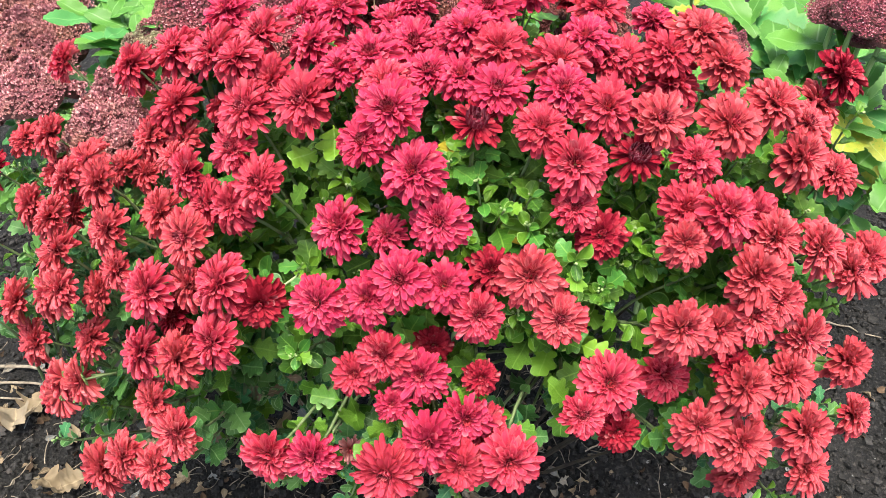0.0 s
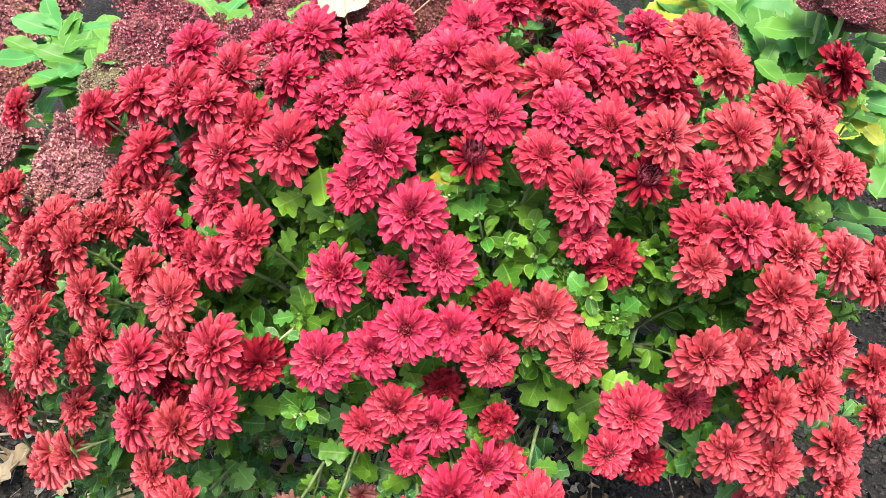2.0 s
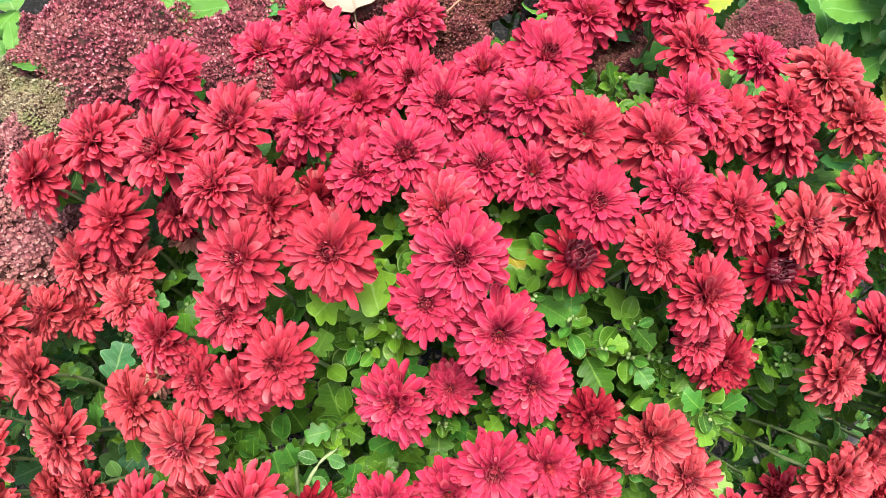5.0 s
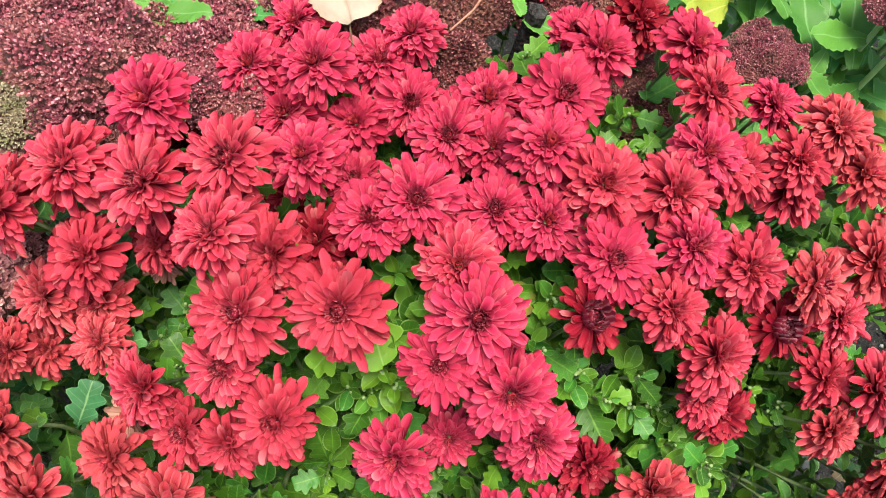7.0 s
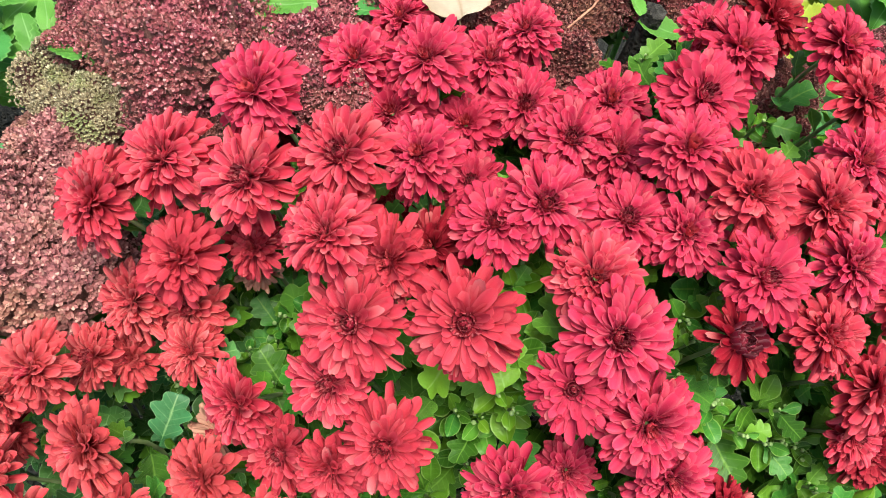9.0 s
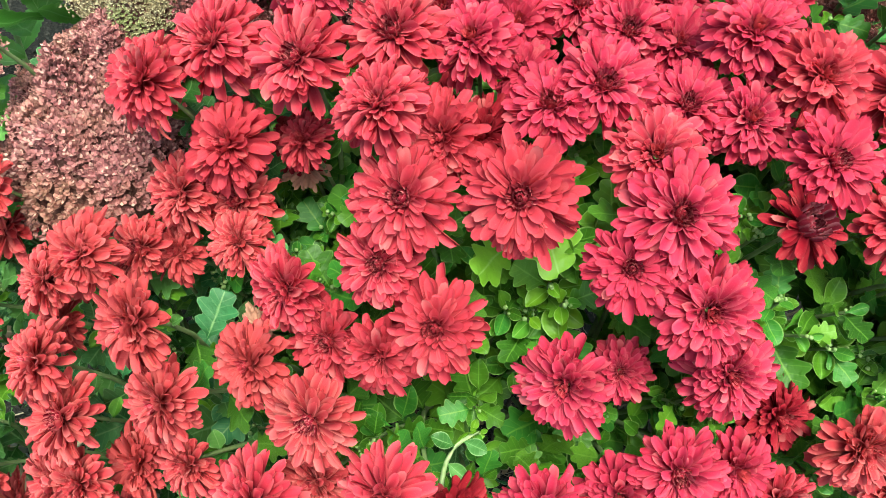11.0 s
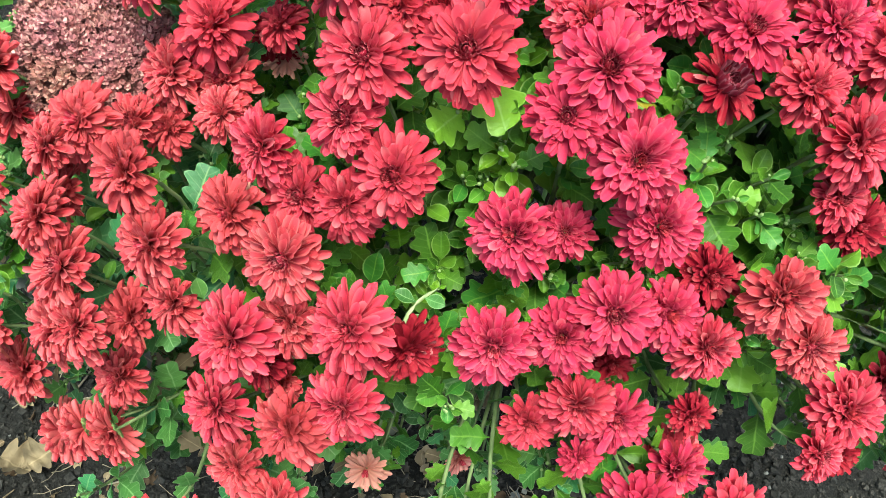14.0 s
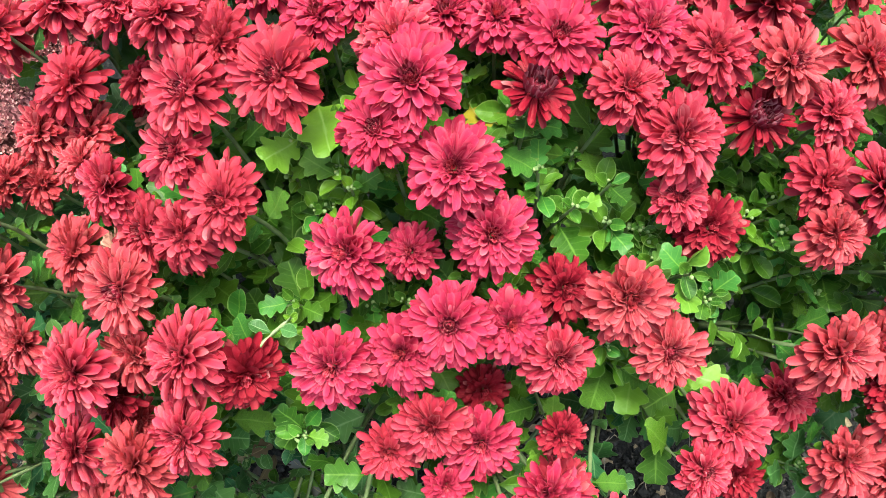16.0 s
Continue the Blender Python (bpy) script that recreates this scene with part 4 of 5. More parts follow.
def stonecrop(x, y, heads, label, meshes):
    """A stonecrop plant at (x, y); heads are (dx, dy, height, radius)."""
    plant = thing("stonecrop_plant", x, y, 0, label, "stonecrop", "stonecrop clumps round the bush")
    for dx, dy, h, r in heads:
        h, r = h + sedrng.uniform(-0.022, 0.012), r * sedrng.uniform(0.85, 1.05)
        tip = Vector((dx, dy, h - 0.05 * r))
        pts = [Vector((dx * 0.35 * (1 - t) + dx * t, dy * 0.35 * (1 - t) + dy * t, tip.z * t)) for t in (i / 7 for i in range(8))]
        part("stem", joined("stem", [moved(tube(pts, 0.004, 0.003), Matrix.Identity(4))], [SEDSTEM]), plant)
        part("flower_head", sedrng.choice(meshes), plant, "", frame_of((dx, dy, h - 0.25 * r), (sedrng.uniform(-0.15, 0.15), sedrng.uniform(-0.25, 0.05), 1), sedrng.uniform(0, 360), r))
        az = sedrng.uniform(0, 360)
        for i in range(7):
            t = 0.92 - 0.085 * i
            p = pts[0].lerp(pts[-1], t)
            az += 125
            ahead = Vector((math.cos(radians(az)), math.sin(radians(az)), sedrng.uniform(0.1, 0.6)))
            part("leaf", sedrng.choice(SEDLEAFMESH), plant, "", leaf_frame(p, ahead, (0, 0, 1), sedrng.uniform(0.055, 0.085), sedrng.uniform(-20, 20)))
    return plant


def leafy_stem(plant, base, tip, count, size, yellow=0.0, bow=0.05, thick=0.0045, leaves=None):
    """A stonecrop stem with opposite broad leaves and no cluster."""
    base, tip = Vector(base), Vector(tip)
    pts = [base.lerp(tip, t) + Vector((0, 0, bow * math.sin(math.pi * t))) for t in (i / 7 for i in range(8))]
    part("stem", joined("stem", [moved(tube(pts, thick, 0.66 * thick), Matrix.Identity(4))], [SEDSTEM]), plant)
    az = sedrng.uniform(0, 360)
    for i in range(count):
        t = 1.0 - 0.6 * i / count
        k = min(6, int(t * 7))
        p = pts[k].lerp(pts[k + 1], t * 7 - k)
        az += 90 if i % 2 else 180
        ahead = Vector((math.cos(radians(az)), math.sin(radians(az)), sedrng.uniform(0.1, 0.8)))
        mesh = sedrng.choice(SEDYELLOWMESH if sedrng.random() < yellow else leaves or SEDLEAFMESH)
        part("leaf", mesh, plant, "", leaf_frame(p, ahead, (0, 0, 1), size * sedrng.uniform(0.75, 1.1), sedrng.uniform(-25, 25)))


PINK = "stonecrop with faded dusty pink flower clusters on dark soil"
MAUVE = "stonecrop with mauve-purple flower clusters and fleshy leaves"
MAROON = "stonecrop with dark maroon seed-stage flower clusters"
stonecrop(-0.36, 0.76, [(0.0, -0.06, 0.55, 0.066), (-0.016, -0.013, 0.55, 0.045), (0.03, -0.01, 0.555, 0.05), (0.0, 0.04, 0.54, 0.04)], PINK, PINKHEADS)
stonecrop(-0.328, 0.80, [(0.0, 0.0, 0.585, 0.040), (0.016, -0.028, 0.585, 0.030), (-0.02, 0.02, 0.575, 0.034)], "stonecrop with faded pale olive flower clusters", PALEHEADS)
stonecrop(-0.50, 0.82, [(0.02, -0.04, 0.55, 0.058), (-0.03, 0.09, 0.55, 0.07), (-0.09, -0.02, 0.54, 0.07), (-0.12, 0.10, 0.54, 0.07)], PINK, PINKHEADS)
stonecrop(-0.56, 1.02, [(0.0, 0.0, 0.54, 0.075), (-0.10, 0.02, 0.53, 0.07), (0.02, 0.12, 0.54, 0.07), (-0.08, 0.14, 0.52, 0.07)], PINK, PINKHEADS)
stonecrop(-0.29, 0.84, [(-0.028, 0.005, 0.60, 0.042), (0.03, -0.05, 0.635, 0.05), (0.09, -0.06, 0.645, 0.045), (0.025, -0.085, 0.612, 0.036), (0.03, 0.05, 0.62, 0.055), (0.005, -0.02, 0.62, 0.045)], MAUVE, MAUVEHEADS)
stonecrop(-0.17, 0.85, [(0.0, -0.03, 0.63, 0.055), (0.04, 0.03, 0.62, 0.05), (-0.04, 0.06, 0.63, 0.06), (0.01, -0.09, 0.635, 0.042), (0.06, -0.03, 0.62, 0.045)], MAUVE, MAUVEHEADS)
stonecrop(-0.25, 1.02, [(-0.08, 0.0, 0.60, 0.06), (0.02, 0.0, 0.61, 0.06), (0.10, -0.02, 0.61, 0.06), (0.0, 0.10, 0.60, 0.065)], MAUVE, MAUVEHEADS)
stonecrop(0.0, 0.86, [(-0.03, -0.03, 0.62, 0.055), (0.0, -0.06, 0.615, 0.048), (0.035, -0.012, 0.615, 0.04), (0.05, -0.085, 0.60, 0.036), (0.115, -0.04, 0.61, 0.04), (-0.08, 0.01, 0.62, 0.055), (0.0, 0.05, 0.62, 0.06), (0.08, 0.04, 0.62, 0.06), (0.01, -0.1, 0.60, 0.045)], MAROON, MAROONHEADS)
stonecrop(0.14, 0.84, [(0.01, -0.07, 0.60, 0.045), (0.010, -0.118, 0.630, 0.040), (0.026, -0.100, 0.622, 0.030), (0.04, -0.03, 0.59, 0.04), (-0.02, 0.0, 0.61, 0.05), (0.05, 0.04, 0.60, 0.05), (-0.01, 0.08, 0.60, 0.05)], MAROON, MAROONHEADS)
stonecrop(0.305, 0.788, [(-0.012, -0.004, 0.612, 0.034), (0.012, -0.010, 0.615, 0.032), (0.008, 0.014, 0.608, 0.030)], "stonecrop with dull mauve-brown flower clusters", MAUVEHEADS)
stonecrop(0.47, 0.80, [(-0.012, -0.010, 0.635, 0.042), (0.030, -0.008, 0.63, 0.042), (-0.022, 0.016, 0.63, 0.034), (0.026, 0.026, 0.62, 0.036)], "tall stonecrop with dull reddish-brown flower clusters", MAUVEHEADS)
green = thing("stonecrop_plant", 0.46, 0.95, 0, "stonecrop with broad toothed glaucous green leaves, some yellowing", "stonecrop", "stonecrop clumps round the bush")
for bx, by, tx, ty, tz in ((-0.05, 0.0, -0.05, -0.02, 0.56), (0.02, 0.0, 0.0, -0.08, 0.55), (0.05, -0.05, 0.06, -0.14, 0.50), (0.05, 0.05, 0.05, 0.06, 0.50), (0.12, 0.06, 0.12, 0.04, 0.49), (0.06, 0.12, 0.02, 0.14, 0.50), (0.0, 0.05, -0.12, 0.06, 0.55), (0.08, -0.1, 0.08, -0.22, 0.44),
                           (0.1, 0.0, 0.14, -0.1, 0.48), (-0.05, -0.05, -0.10, -0.08, 0.55), (-0.03, -0.08, -0.03, -0.14, 0.53), (-0.08, 0.1, -0.13, 0.12, 0.52)):
    leafy_stem(green, (bx, by, 0), (tx, ty, tz), 15, 0.084, 0.06)
for lx, ly, lz, ahead, size in ((-0.255, -0.145, 0.595, (-0.3, -0.9, 0.05), 0.048), (0.06, -0.16, 0.47, (0.2, -0.9, -0.1), 0.055)):
    part("leaf", SEDYELLOWMESH[0], green, "yellowed leaf", leaf_frame((lx, ly, lz), ahead, (0, 0, 1), size, 10))
for lx, ly, lz, ahead, size in ((-0.402, -0.135, 0.645, (-0.1, -0.9, 0.2), 0.028), (-0.40, -0.12, 0.64, (0.5, 0.5, 0.3), 0.02), (-0.34, -0.17, 0.63, (-0.3, -0.8, 0.5), 0.05), (-0.33, -0.18, 0.62, (0.7, -0.5, 0.4), 0.05), (-0.35, -0.16, 0.62, (-0.8, 0.2, 0.4), 0.045), (-0.26, -0.21, 0.60, (0.3, -0.8, 0.3), 0.05), (-0.24, -0.22, 0.60, (0.9, 0.1, 0.4), 0.045)):
    part("leaf", sedrng.choice(SEDLEAFMESH), green, "", leaf_frame((lx, ly, lz), ahead, (0, 0, 1), size, -10))
for lx, ly, lz, ahead, size in ((-0.063, -0.142, 0.550, (0.16, 0.97, 0.32), 0.085), (-0.023, -0.153, 0.550, (0.31, 0.94, 0.31), 0.085), (-0.075, -0.091, 0.560, (-0.45, 0.86, 0.41), 0.077), (0.041, -0.104, 0.540, (0.37, 0.91, 0.34), 0.085), (-0.026, -0.091, 0.560, (0.26, 0.95, 0.33), 0.085), (0.052, -0.040, 0.550, (0.45, 0.87, 0.35), 0.085), (-0.075, -0.161, 0.530, (0.45, 0.47, 0.91), 0.045), (-0.045, -0.183, 0.530, (-0.81, 0.45, 0.52), 0.054), (-0.096, -0.062, 0.570, (-0.94, 0.14, 0.45), 0.066), (0.020, -0.171, 0.520, (-0.01, 0.93, 0.51), 0.055)):
    part("leaf", sedrng.choice(SEDLEAFMESH), green, "", leaf_frame((lx, ly, lz), ahead, (0, -0.3, 1), size, sedrng.uniform(-15, 15)))
leafy_stem(green, (-0.070, 0.017, 0.550), (-0.138, -0.035, 0.570), 2, 0.05, 0.0, 0.005, 0.003)
for hx, hy, hz in ((-0.208, 0.815, 0.648), (-0.196, 0.804, 0.644), (-0.35, 0.835, 0.60), (-0.36, 0.825, 0.59), (-0.15, 0.83, 0.63), (-0.11, 0.86, 0.63), (0.02, 0.90, 0.63), (-0.21, 0.90, 0.64),
                   (-0.42, 0.90, 0.59), (-0.41, 0.88, 0.585), (-0.43, 0.885, 0.58), (-0.39, 0.87, 0.575), (-0.40, 0.86, 0.565), (-0.38, 0.85, 0.555), (-0.405, 0.91, 0.59), (-0.40, 0.88, 0.52), (-0.42, 0.87, 0.50), (-0.38, 0.86, 0.50)):
    near = min((o for o in scene.objects if o.name.startswith("stonecrop_plant")), key=lambda o: (o.location.x - hx) ** 2 + (o.location.y - hy) ** 2)
    for i in range(3):
        az = sedrng.uniform(0, 6.28)
        part("leaf", sedrng.choice(SEDLEAFMESH), near, "", leaf_frame((hx - near.location.x, hy - near.location.y, hz - 0.012), (math.cos(az), math.sin(az), 0.5), (0, 0, 1), sedrng.uniform(0.03, 0.05) * (1.35 if hx < -0.37 else 1), sedrng.uniform(-20, 20)))
def set_leaf(plant, mesh, base, tip, up=(0, -0.3, 1), stretch=1.0, label=""):
    """One leaf of a plant from its base to its tip, both in the world."""
    base, tip = Vector(base), Vector(tip)
    part("leaf", mesh, plant, label, leaf_frame(base - plant.location, tip - base, up, (tip - base).length, sedrng.uniform(-12, 12)) @ Matrix.Diagonal((stretch, 1, 1, 1)))


NODE = (0.463, 0.847, 0.533)
leafy_stem(green, (0.17, -0.10, 0.490), (0.003, -0.103, 0.531), 1, 0.04, 0.0, 0.0, 0.0032)
leafy_stem(green, (0.003, -0.103, 0.531), (-0.070, -0.115, 0.520), 1, 0.04, 0.0, 0.004, 0.0026)
for base, tip, up in (((0.474, 0.890, 0.500), (0.400, 0.905, 0.545), (0.2, -0.5, 1)), ((0.476, 0.895, 0.495), (0.480, 0.968, 0.530), (0.1, -0.6, 1)), (NODE, (0.480, 0.920, 0.572), (0, -0.8, 1)),
                      ((0.478, 0.900, 0.488), (0.538, 0.990, 0.520), (-0.2, -0.6, 1)), ((0.460, 0.933, 0.470), (0.440, 1.035, 0.510), (0.1, -0.6, 1)), (NODE, (0.414, 0.790, 0.525), (0.2, 0.2, 1)),
                      ((0.452, 0.850, 0.530), (0.500, 0.900, 0.555), (-0.2, -0.4, 1)), ((0.592, 0.890, 0.500), (0.541, 0.850, 0.505), (0, -0.2, 1)), ((0.549, 0.825, 0.500), (0.486, 0.784, 0.500), (0, -0.3, 1)),
                      ((0.563, 0.789, 0.470), (0.503, 0.741, 0.460), (0, -0.4, 1)), ((0.580, 0.760, 0.440), (0.520, 0.690, 0.430), (0, -0.4, 1)), ((0.470, 0.935, 0.500), (0.405, 0.985, 0.525), (0.2, -0.4, 1))):
    set_leaf(green, sedrng.choice(SEDLEAFMESH), base, tip, up)
set_leaf(green, SEDYELLOWMESH[0], (0.520, 0.815, 0.490), (0.474, 0.735, 0.480), (0, -0.4, 1), 1.3, "yellowed leaf")
set_leaf(green, SEDYELLOWMESH[0], (0.165, 0.750, 0.615), (0.187, 0.779, 0.622), (0, -0.4, 1), 1.5, "yellowed leaf")
for base, tip in (((0.182, 0.748, 0.615), (0.168, 0.711, 0.622)), ((0.173, 0.712, 0.615), (0.187, 0.700, 0.622)), ((0.215, 0.698, 0.615), (0.247, 0.701, 0.622)), ((0.230, 0.675, 0.615), (0.265, 0.694, 0.622)), ((0.249, 0.673, 0.615), (0.271, 0.698, 0.622)), ((0.279, 0.687, 0.615), (0.298, 0.698, 0.622)), ((0.095, 0.764, 0.615), (0.087, 0.784, 0.622)), ((0.089, 0.767, 0.615), (0.105, 0.779, 0.622))):
    set_leaf(green, sedrng.choice(ROUNDLEAFMESH), base, tip)
for base, tip, broad in (((0.322, 0.877, 0.562), (0.263, 0.852, 0.572), 1.2), ((0.222, 0.842, 0.540), (0.236, 0.796, 0.548), 1.3), ((0.366, 0.924, 0.548), (0.280, 0.897, 0.560), 1.3)):
    set_leaf(green, SEDYELLOWMESH[1], base, tip, (0, -0.4, 1), broad, "yellowed leaf")
for base, tip in (((0.365, 0.879, 0.530), (0.396, 0.985, 0.560)), ((0.449, 0.859, 0.530), (0.496, 0.967, 0.570)), ((0.420, 0.900, 0.530), (0.396, 0.985, 0.545)), ((0.462, 0.850, 0.530), (0.505, 0.945, 0.560))):
    set_leaf(green, SEDLEAFMESH[2], base, tip, (0, -0.5, 1), 1.35)
set_leaf(green, SEDLEAFMESH[0], (0.472, 0.822, 0.552), (0.376, 0.888, 0.553), (0.2, -0.5, 1), 1.6)

side = thing("stonecrop_plant", -0.42, 0.93, 0, "stonecrop with broad green leaves between flower clusters", "stonecrop", "stonecrop clumps round the bush")
for bx, by, tx, ty, tz in ((0.02, 0.0, 0.01, 0.03, 0.53), (0.05, 0.0, 0.05, 0.0, 0.55), (0.03, -0.02, 0.03, -0.02, 0.52), (0.12, -0.06, 0.20, -0.10, 0.635)):
    leafy_stem(side, (bx, by, 0), (tx, ty, tz), 9, 0.052, leaves=ROUNDLEAFMESH)


for base, tip in (((-0.399, 0.946, 0.470), (-0.352, 0.944, 0.475)), ((-0.366, 0.920, 0.465), (-0.340, 0.904, 0.470)), ((-0.398, 0.941, 0.468), (-0.440, 0.925, 0.470)), ((-0.439, 0.953, 0.515), (-0.416, 1.012, 0.540)),
                  ((-0.435, 0.938, 0.512), (-0.462, 0.880, 0.525)), ((-0.437, 0.945, 0.513), (-0.478, 0.992, 0.530)), ((-0.433, 0.945, 0.510), (-0.386, 0.930, 0.525)), ((-0.440, 0.957, 0.515), (-0.452, 1.030, 0.530)), ((-0.480, 0.998, 0.515), (-0.490, 0.956, 0.530)),
                  ((-0.361, 0.881, 0.530), (-0.328, 0.886, 0.535)), ((-0.349, 0.874, 0.528), (-0.329, 0.848, 0.530))):
    set_leaf(side, sedrng.choice(ROUNDLEAFMESH), base, tip)
leafy_stem(side, (-0.06, 0.09, 0.45), (0.022, 0.014, 0.468), 1, 0.03, 0.0, 0.01, 0.0032, ROUNDLEAFMESH)
leafy_stem(side, (-0.09, 0.12, 0.50), (-0.015, 0.015, 0.512), 1, 0.03, 0.0, 0.01, 0.0032, ROUNDLEAFMESH)
leafy_stem(side, (-0.015, 0.015, 0.512), (0.085, -0.045, 0.535), 1, 0.03, 0.0, 0.004, 0.003, ROUNDLEAFMESH)
mauve = [o for o in scene.objects if o.name.startswith("stonecrop_plant") and abs(o.location.x + 0.29) < 0.001][0]
for base, tip in (((-0.236, 0.836, 0.635), (-0.208, 0.812, 0.645)), ((-0.232, 0.812, 0.632), (-0.198, 0.790, 0.642)), ((-0.248, 0.846, 0.635), (-0.226, 0.812, 0.642)), ((-0.220, 0.852, 0.635), (-0.206, 0.828, 0.642)), ((-0.286, 0.798, 0.632), (-0.279, 0.779, 0.642))):
    set_leaf(mauve, sedrng.choice(ROUNDLEAFMESH), base, tip)


# ---- small loose things ----
BEECH = [(i / 22, (0.05 + 0.37 * math.sin(math.pi * (i / 22) ** 0.72) ** 0.85) * (1.04 if i % 2 else 0.97) if i < 22 else 0.02) for i in range(23)]


def fallen_leaf(x, y, z, size, mat, label, rx=0, ry=0, rz=0, stalk_too=True, broad=1.5, fold=0.3, curl=0.5, crumple=0.22, outline=LOBES[2:]):
    p = leaf_piece([(u, w * broad) for u, w in outline], fold, 0.10, 0.3, 9, curl)
    p[0][:, 2] += [crumple * noise.noise(Vector((4 * q[0], 4 * q[1], rz))) + 0.5 * crumple * noise.noise(Vector((9 * q[0], 9 * q[1], rz))) for q in p[0]]
    me = joined("fallen_leaf", [moved(p, Matrix.Scale(size, 4))], [mat])
    ob = new("fallen_leaf", me)
    ob.matrix_basis = pose(x, y, z, rx, ry, rz)
    tagged(ob, label, "dead leaf", "fallen leaves")
    if stalk_too:
        pts = [Vector((0, size * (0.15 - 0.35 * t), -0.002 - 0.01 * t)) for t in (0, 0.33, 0.66, 1)]
        part("leaf_stalk", joined("leaf_stalk", [moved(tube(pts, 0.0009, 0.0007), Matrix.Identity(4))], [BROWNLEAF]), ob)
    return ob


fallen_leaf(-0.075, 0.790, 0.648, 0.064, DRYLEAF, "pale beige dry leaf caught on stonecrop heads", 8, 0, 3, True, 1.0, 0.05, 0.1, 0.05, BEECH)
litter = random.Random(91)
for x, y, s in ((-0.588, 0.565, 0.046), (-0.555, 0.545, 0.040), (-0.52, 0.655, 0.036), (-0.55, 0.648, 0.030), (0.003, 0.578, 0.028), (-0.074, 0.478, 0.022), (-0.66, 0.68, 0.05), (-0.64, 0.66, 0.05), (-0.50, 0.60, 0.045), (-0.57, 0.52, 0.05), (0.62, 0.80, 0.05), (0.70, 1.0, 0.06), (0.10, 0.62, 0.05), (0.02, 0.58, 0.04), (-0.42, 0.66, 0.05)):
    fallen_leaf(x, y, ground_height(x, y) + 0.016, s, BROWNLEAF, "curled brown fallen leaf lying on dark soil", litter.uniform(-15, 15), litter.uniform(-20, 20), litter.uniform(0, 360))


def stake():
    rng = random.Random(4)
    pts = [Vector((rng.uniform(-0.003, 0.003), 0.02 - 0.02 * t, 0.64 * t)) for t in (i / 14 for i in range(15))]
    v, q, a, c = tube(pts, 0.011, 0.008, 10)
    v = v + np.array([[rng.uniform(-0.0015, 0.0015) for _ in range(3)] for _ in v])
    cap = [(140 + i, 141 + i, 142 + i, 143 + i) for i in (0, 3)] + [(140, 143, 146, 149), (146, 147, 148, 149)]
    ob = new("garden_stake", joined("garden_stake", [(v, np.concatenate([q, np.array(cap)]), a, c, 0)], [STAKE], False))
    ob.location = (0.077, 0.803, 0)
    return tagged(ob, "rough dark weathered wooden stake standing among stonecrop", "stake")


stake()


def twig(x, y, length, turn, thick):
    rng = random.Random(int(1000 * (x + y)))
    pts = [Vector((length * (t - 0.5), 0.04 * length * math.sin(5 * t + x * 9), thick + 0.006 * rng.random())) for t in (i / 6 for i in range(7))]
    ob = new("twig", joined("twig", [moved(tube(pts, thick, 0.5 * thick), Matrix.Identity(4))], [TWIG]))
    ob.matrix_basis = pose(x, y, ground_height(x, y) + 0.002, 0, 0, turn)
    return tagged(ob, "thin dry grey-brown twig lying on dark soil", "twig", "dry twigs")


TWIG = plain_material("dry_twig", (0.12, 0.095, 0.07), (0.30, 0.25, 0.19), 90, 0.85, 0.6)
for x, y, length, turn, thick in ((-0.66, 0.73, 0.24, 4, 0.003), (-0.64, 0.755, 0.22, -3, 0.0035), (-0.67, 0.70, 0.2, 8, 0.002), (-0.50, 0.66, 0.10, 60, 0.0018), (-0.47, 0.64, 0.12, 20, 0.002), (-0.46, 0.67, 0.09, -40, 0.0015), (-0.60, 0.62, 0.06, 110, 0.001),
                                  (-0.62, 0.58, 0.05, 70, 0.001), (0.24, 0.63, 0.06, 35, 0.0016), (0.70, 0.85, 0.10, -20, 0.0018), (0.66, 0.80, 0.08, -30, 0.0015), (0.62, 0.72, 0.07, 15, 0.0014), (0.36, 0.58, 0.05, -35, 0.001), (-0.10, 0.55, 0.06, 50, 0.0014)):
    twig(x, y, length, turn, thick)


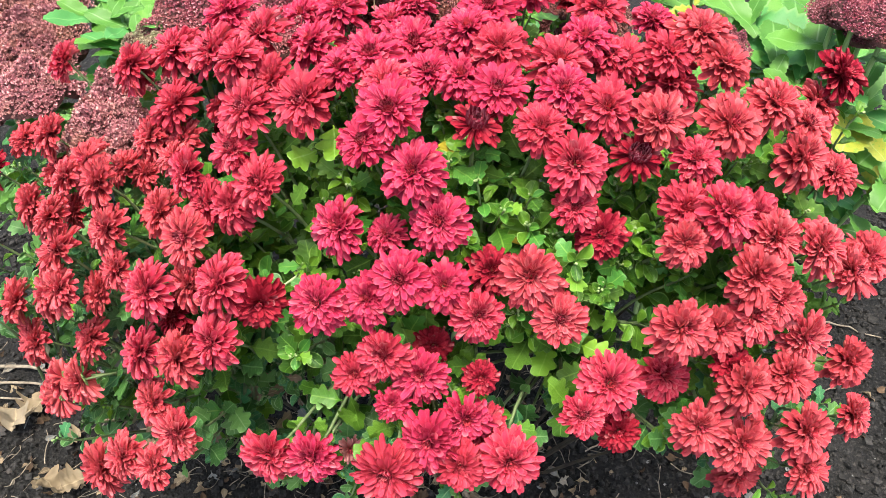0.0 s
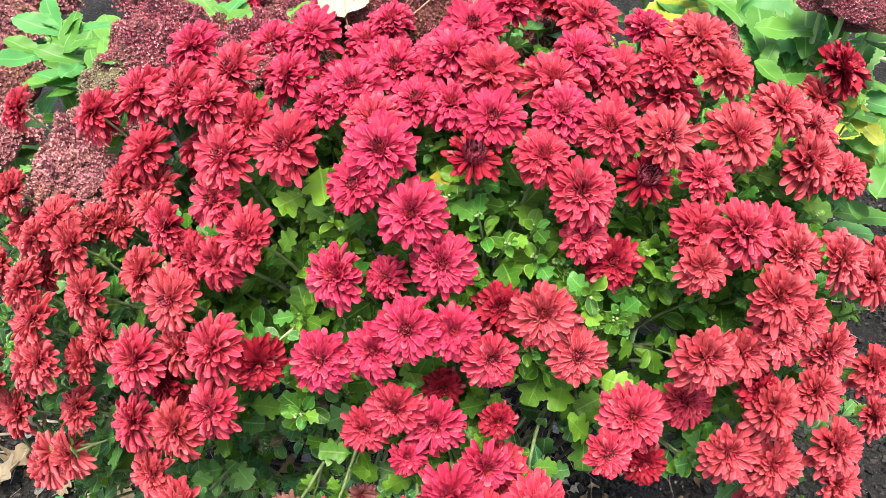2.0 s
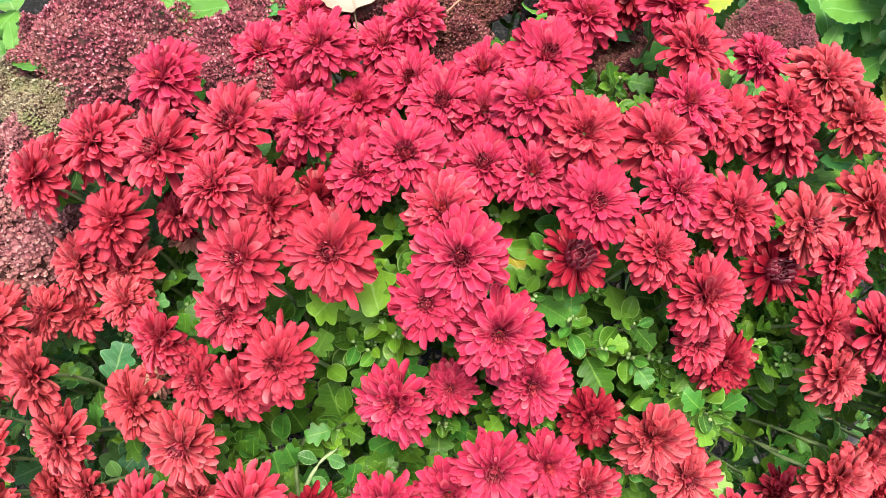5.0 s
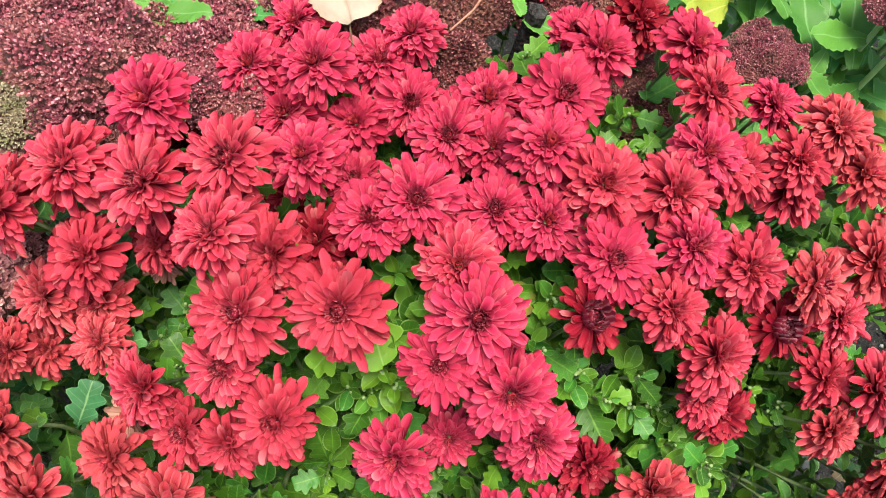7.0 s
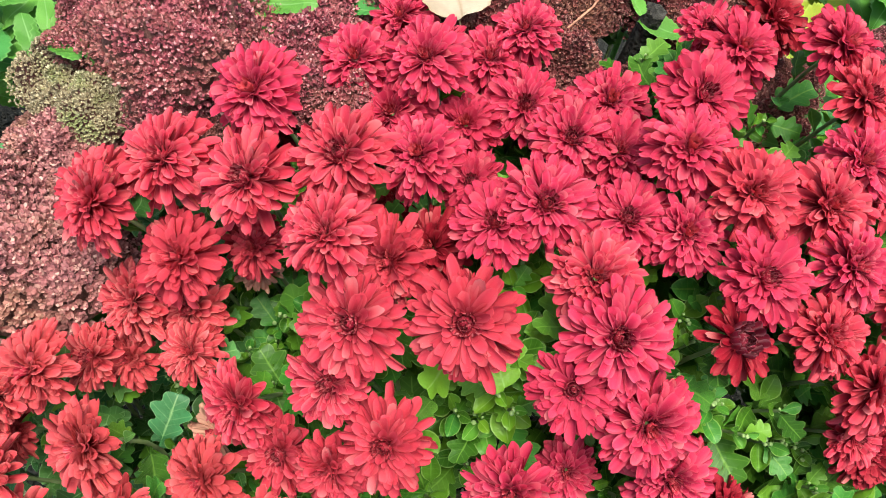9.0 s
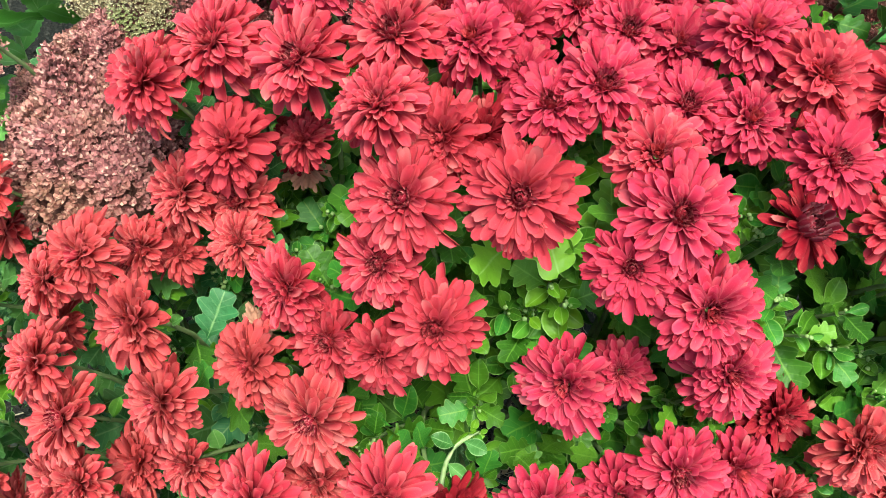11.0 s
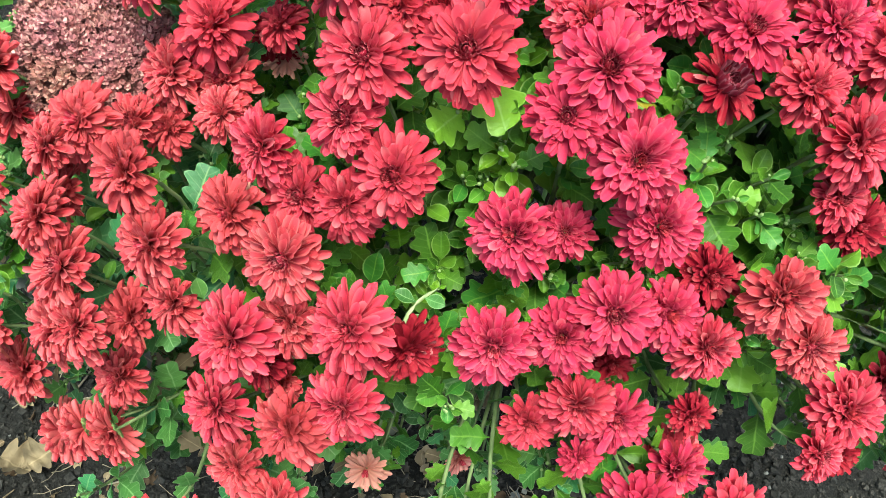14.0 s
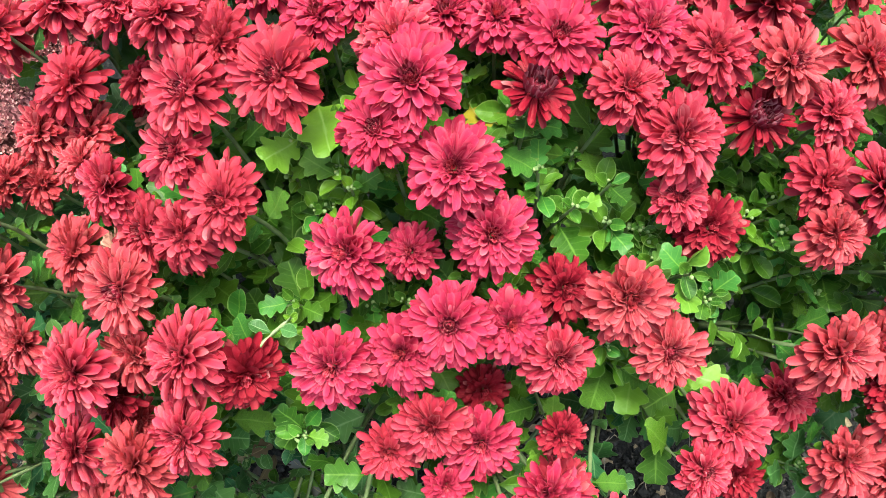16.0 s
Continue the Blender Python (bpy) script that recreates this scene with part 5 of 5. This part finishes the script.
def runner():
    pts = [Vector(p) for p in ((-0.006, 0.772, 0.655), (0.012, 0.782, 0.664), (0.024, 0.795, 0.668), (0.040, 0.808, 0.668), (0.058, 0.824, 0.664))]
    ob = new("dry_stem", joined("dry_stem", [moved(tube(pts, 0.0008, 0.0011), Matrix.Identity(4))], [REDTWIG]))
    return tagged(ob, "thin reddish dry stem lying across stonecrop clusters", "dry stem")


REDTWIG = plain_material("reddish_dry_stem", (0.26, 0.10, 0.07), (0.44, 0.22, 0.15), 90, 0.7, 0.3)
runner()


def leaf_litter():
    """Curled dry bits and straws strewn over the soil, thicker beside the stems."""
    rng = random.Random(55)
    pieces = []
    for _ in range(1300):
        if rng.random() < 0.75:
            x, y = rng.gauss(-0.08, 0.28), rng.gauss(0.62, 0.12)
        else:
            x, y = rng.uniform(-0.8, -0.3), rng.uniform(0.4, 0.9)
        at = Matrix.Translation((x, y, ground_height(x, y) + 0.005)) @ pose(0, 0, 0, rng.uniform(-30, 30), rng.uniform(-50, 50), rng.uniform(0, 360))
        if rng.random() < 0.55:
            p = rng.choice(LOBED + SMALL)
            v = p[0].copy()
            v[:, 2] += 0.5 * v[:, 0] ** 2 + 0.06 * np.sin(13 * v[:, 1])
            pieces.append(moved((v, p[1], p[2], p[3]), at @ Matrix.Scale(rng.uniform(0.008, 0.026), 4), rng.choice((0, 0, 1))))
        else:
            n = rng.uniform(0.015, 0.06)
            pts = [Vector((n * (t - 0.5), 0.12 * n * math.sin(4 * t + x * 40), 0.001)) for t in (0, 0.25, 0.5, 0.75, 1)]
            pieces.append(moved(tube(pts, rng.uniform(0.0004, 0.001), 0.0004, 4), at, 2))
    return tagged(new("leaf_litter", joined("leaf_litter", pieces, [BROWNLEAF, DARKLITTER, TWIG])), "dry brown leaf bits and straws strewn on soil", "leaf litter", kind="stuff")


DARKLITTER = leaf_material("dark_dead_leaf", (0.045, 0.028, 0.016), (0.12, 0.075, 0.045), (0.10, 0.06, 0.04), (0.09, 0.06, 0.04), 0.85)
leaf_litter()
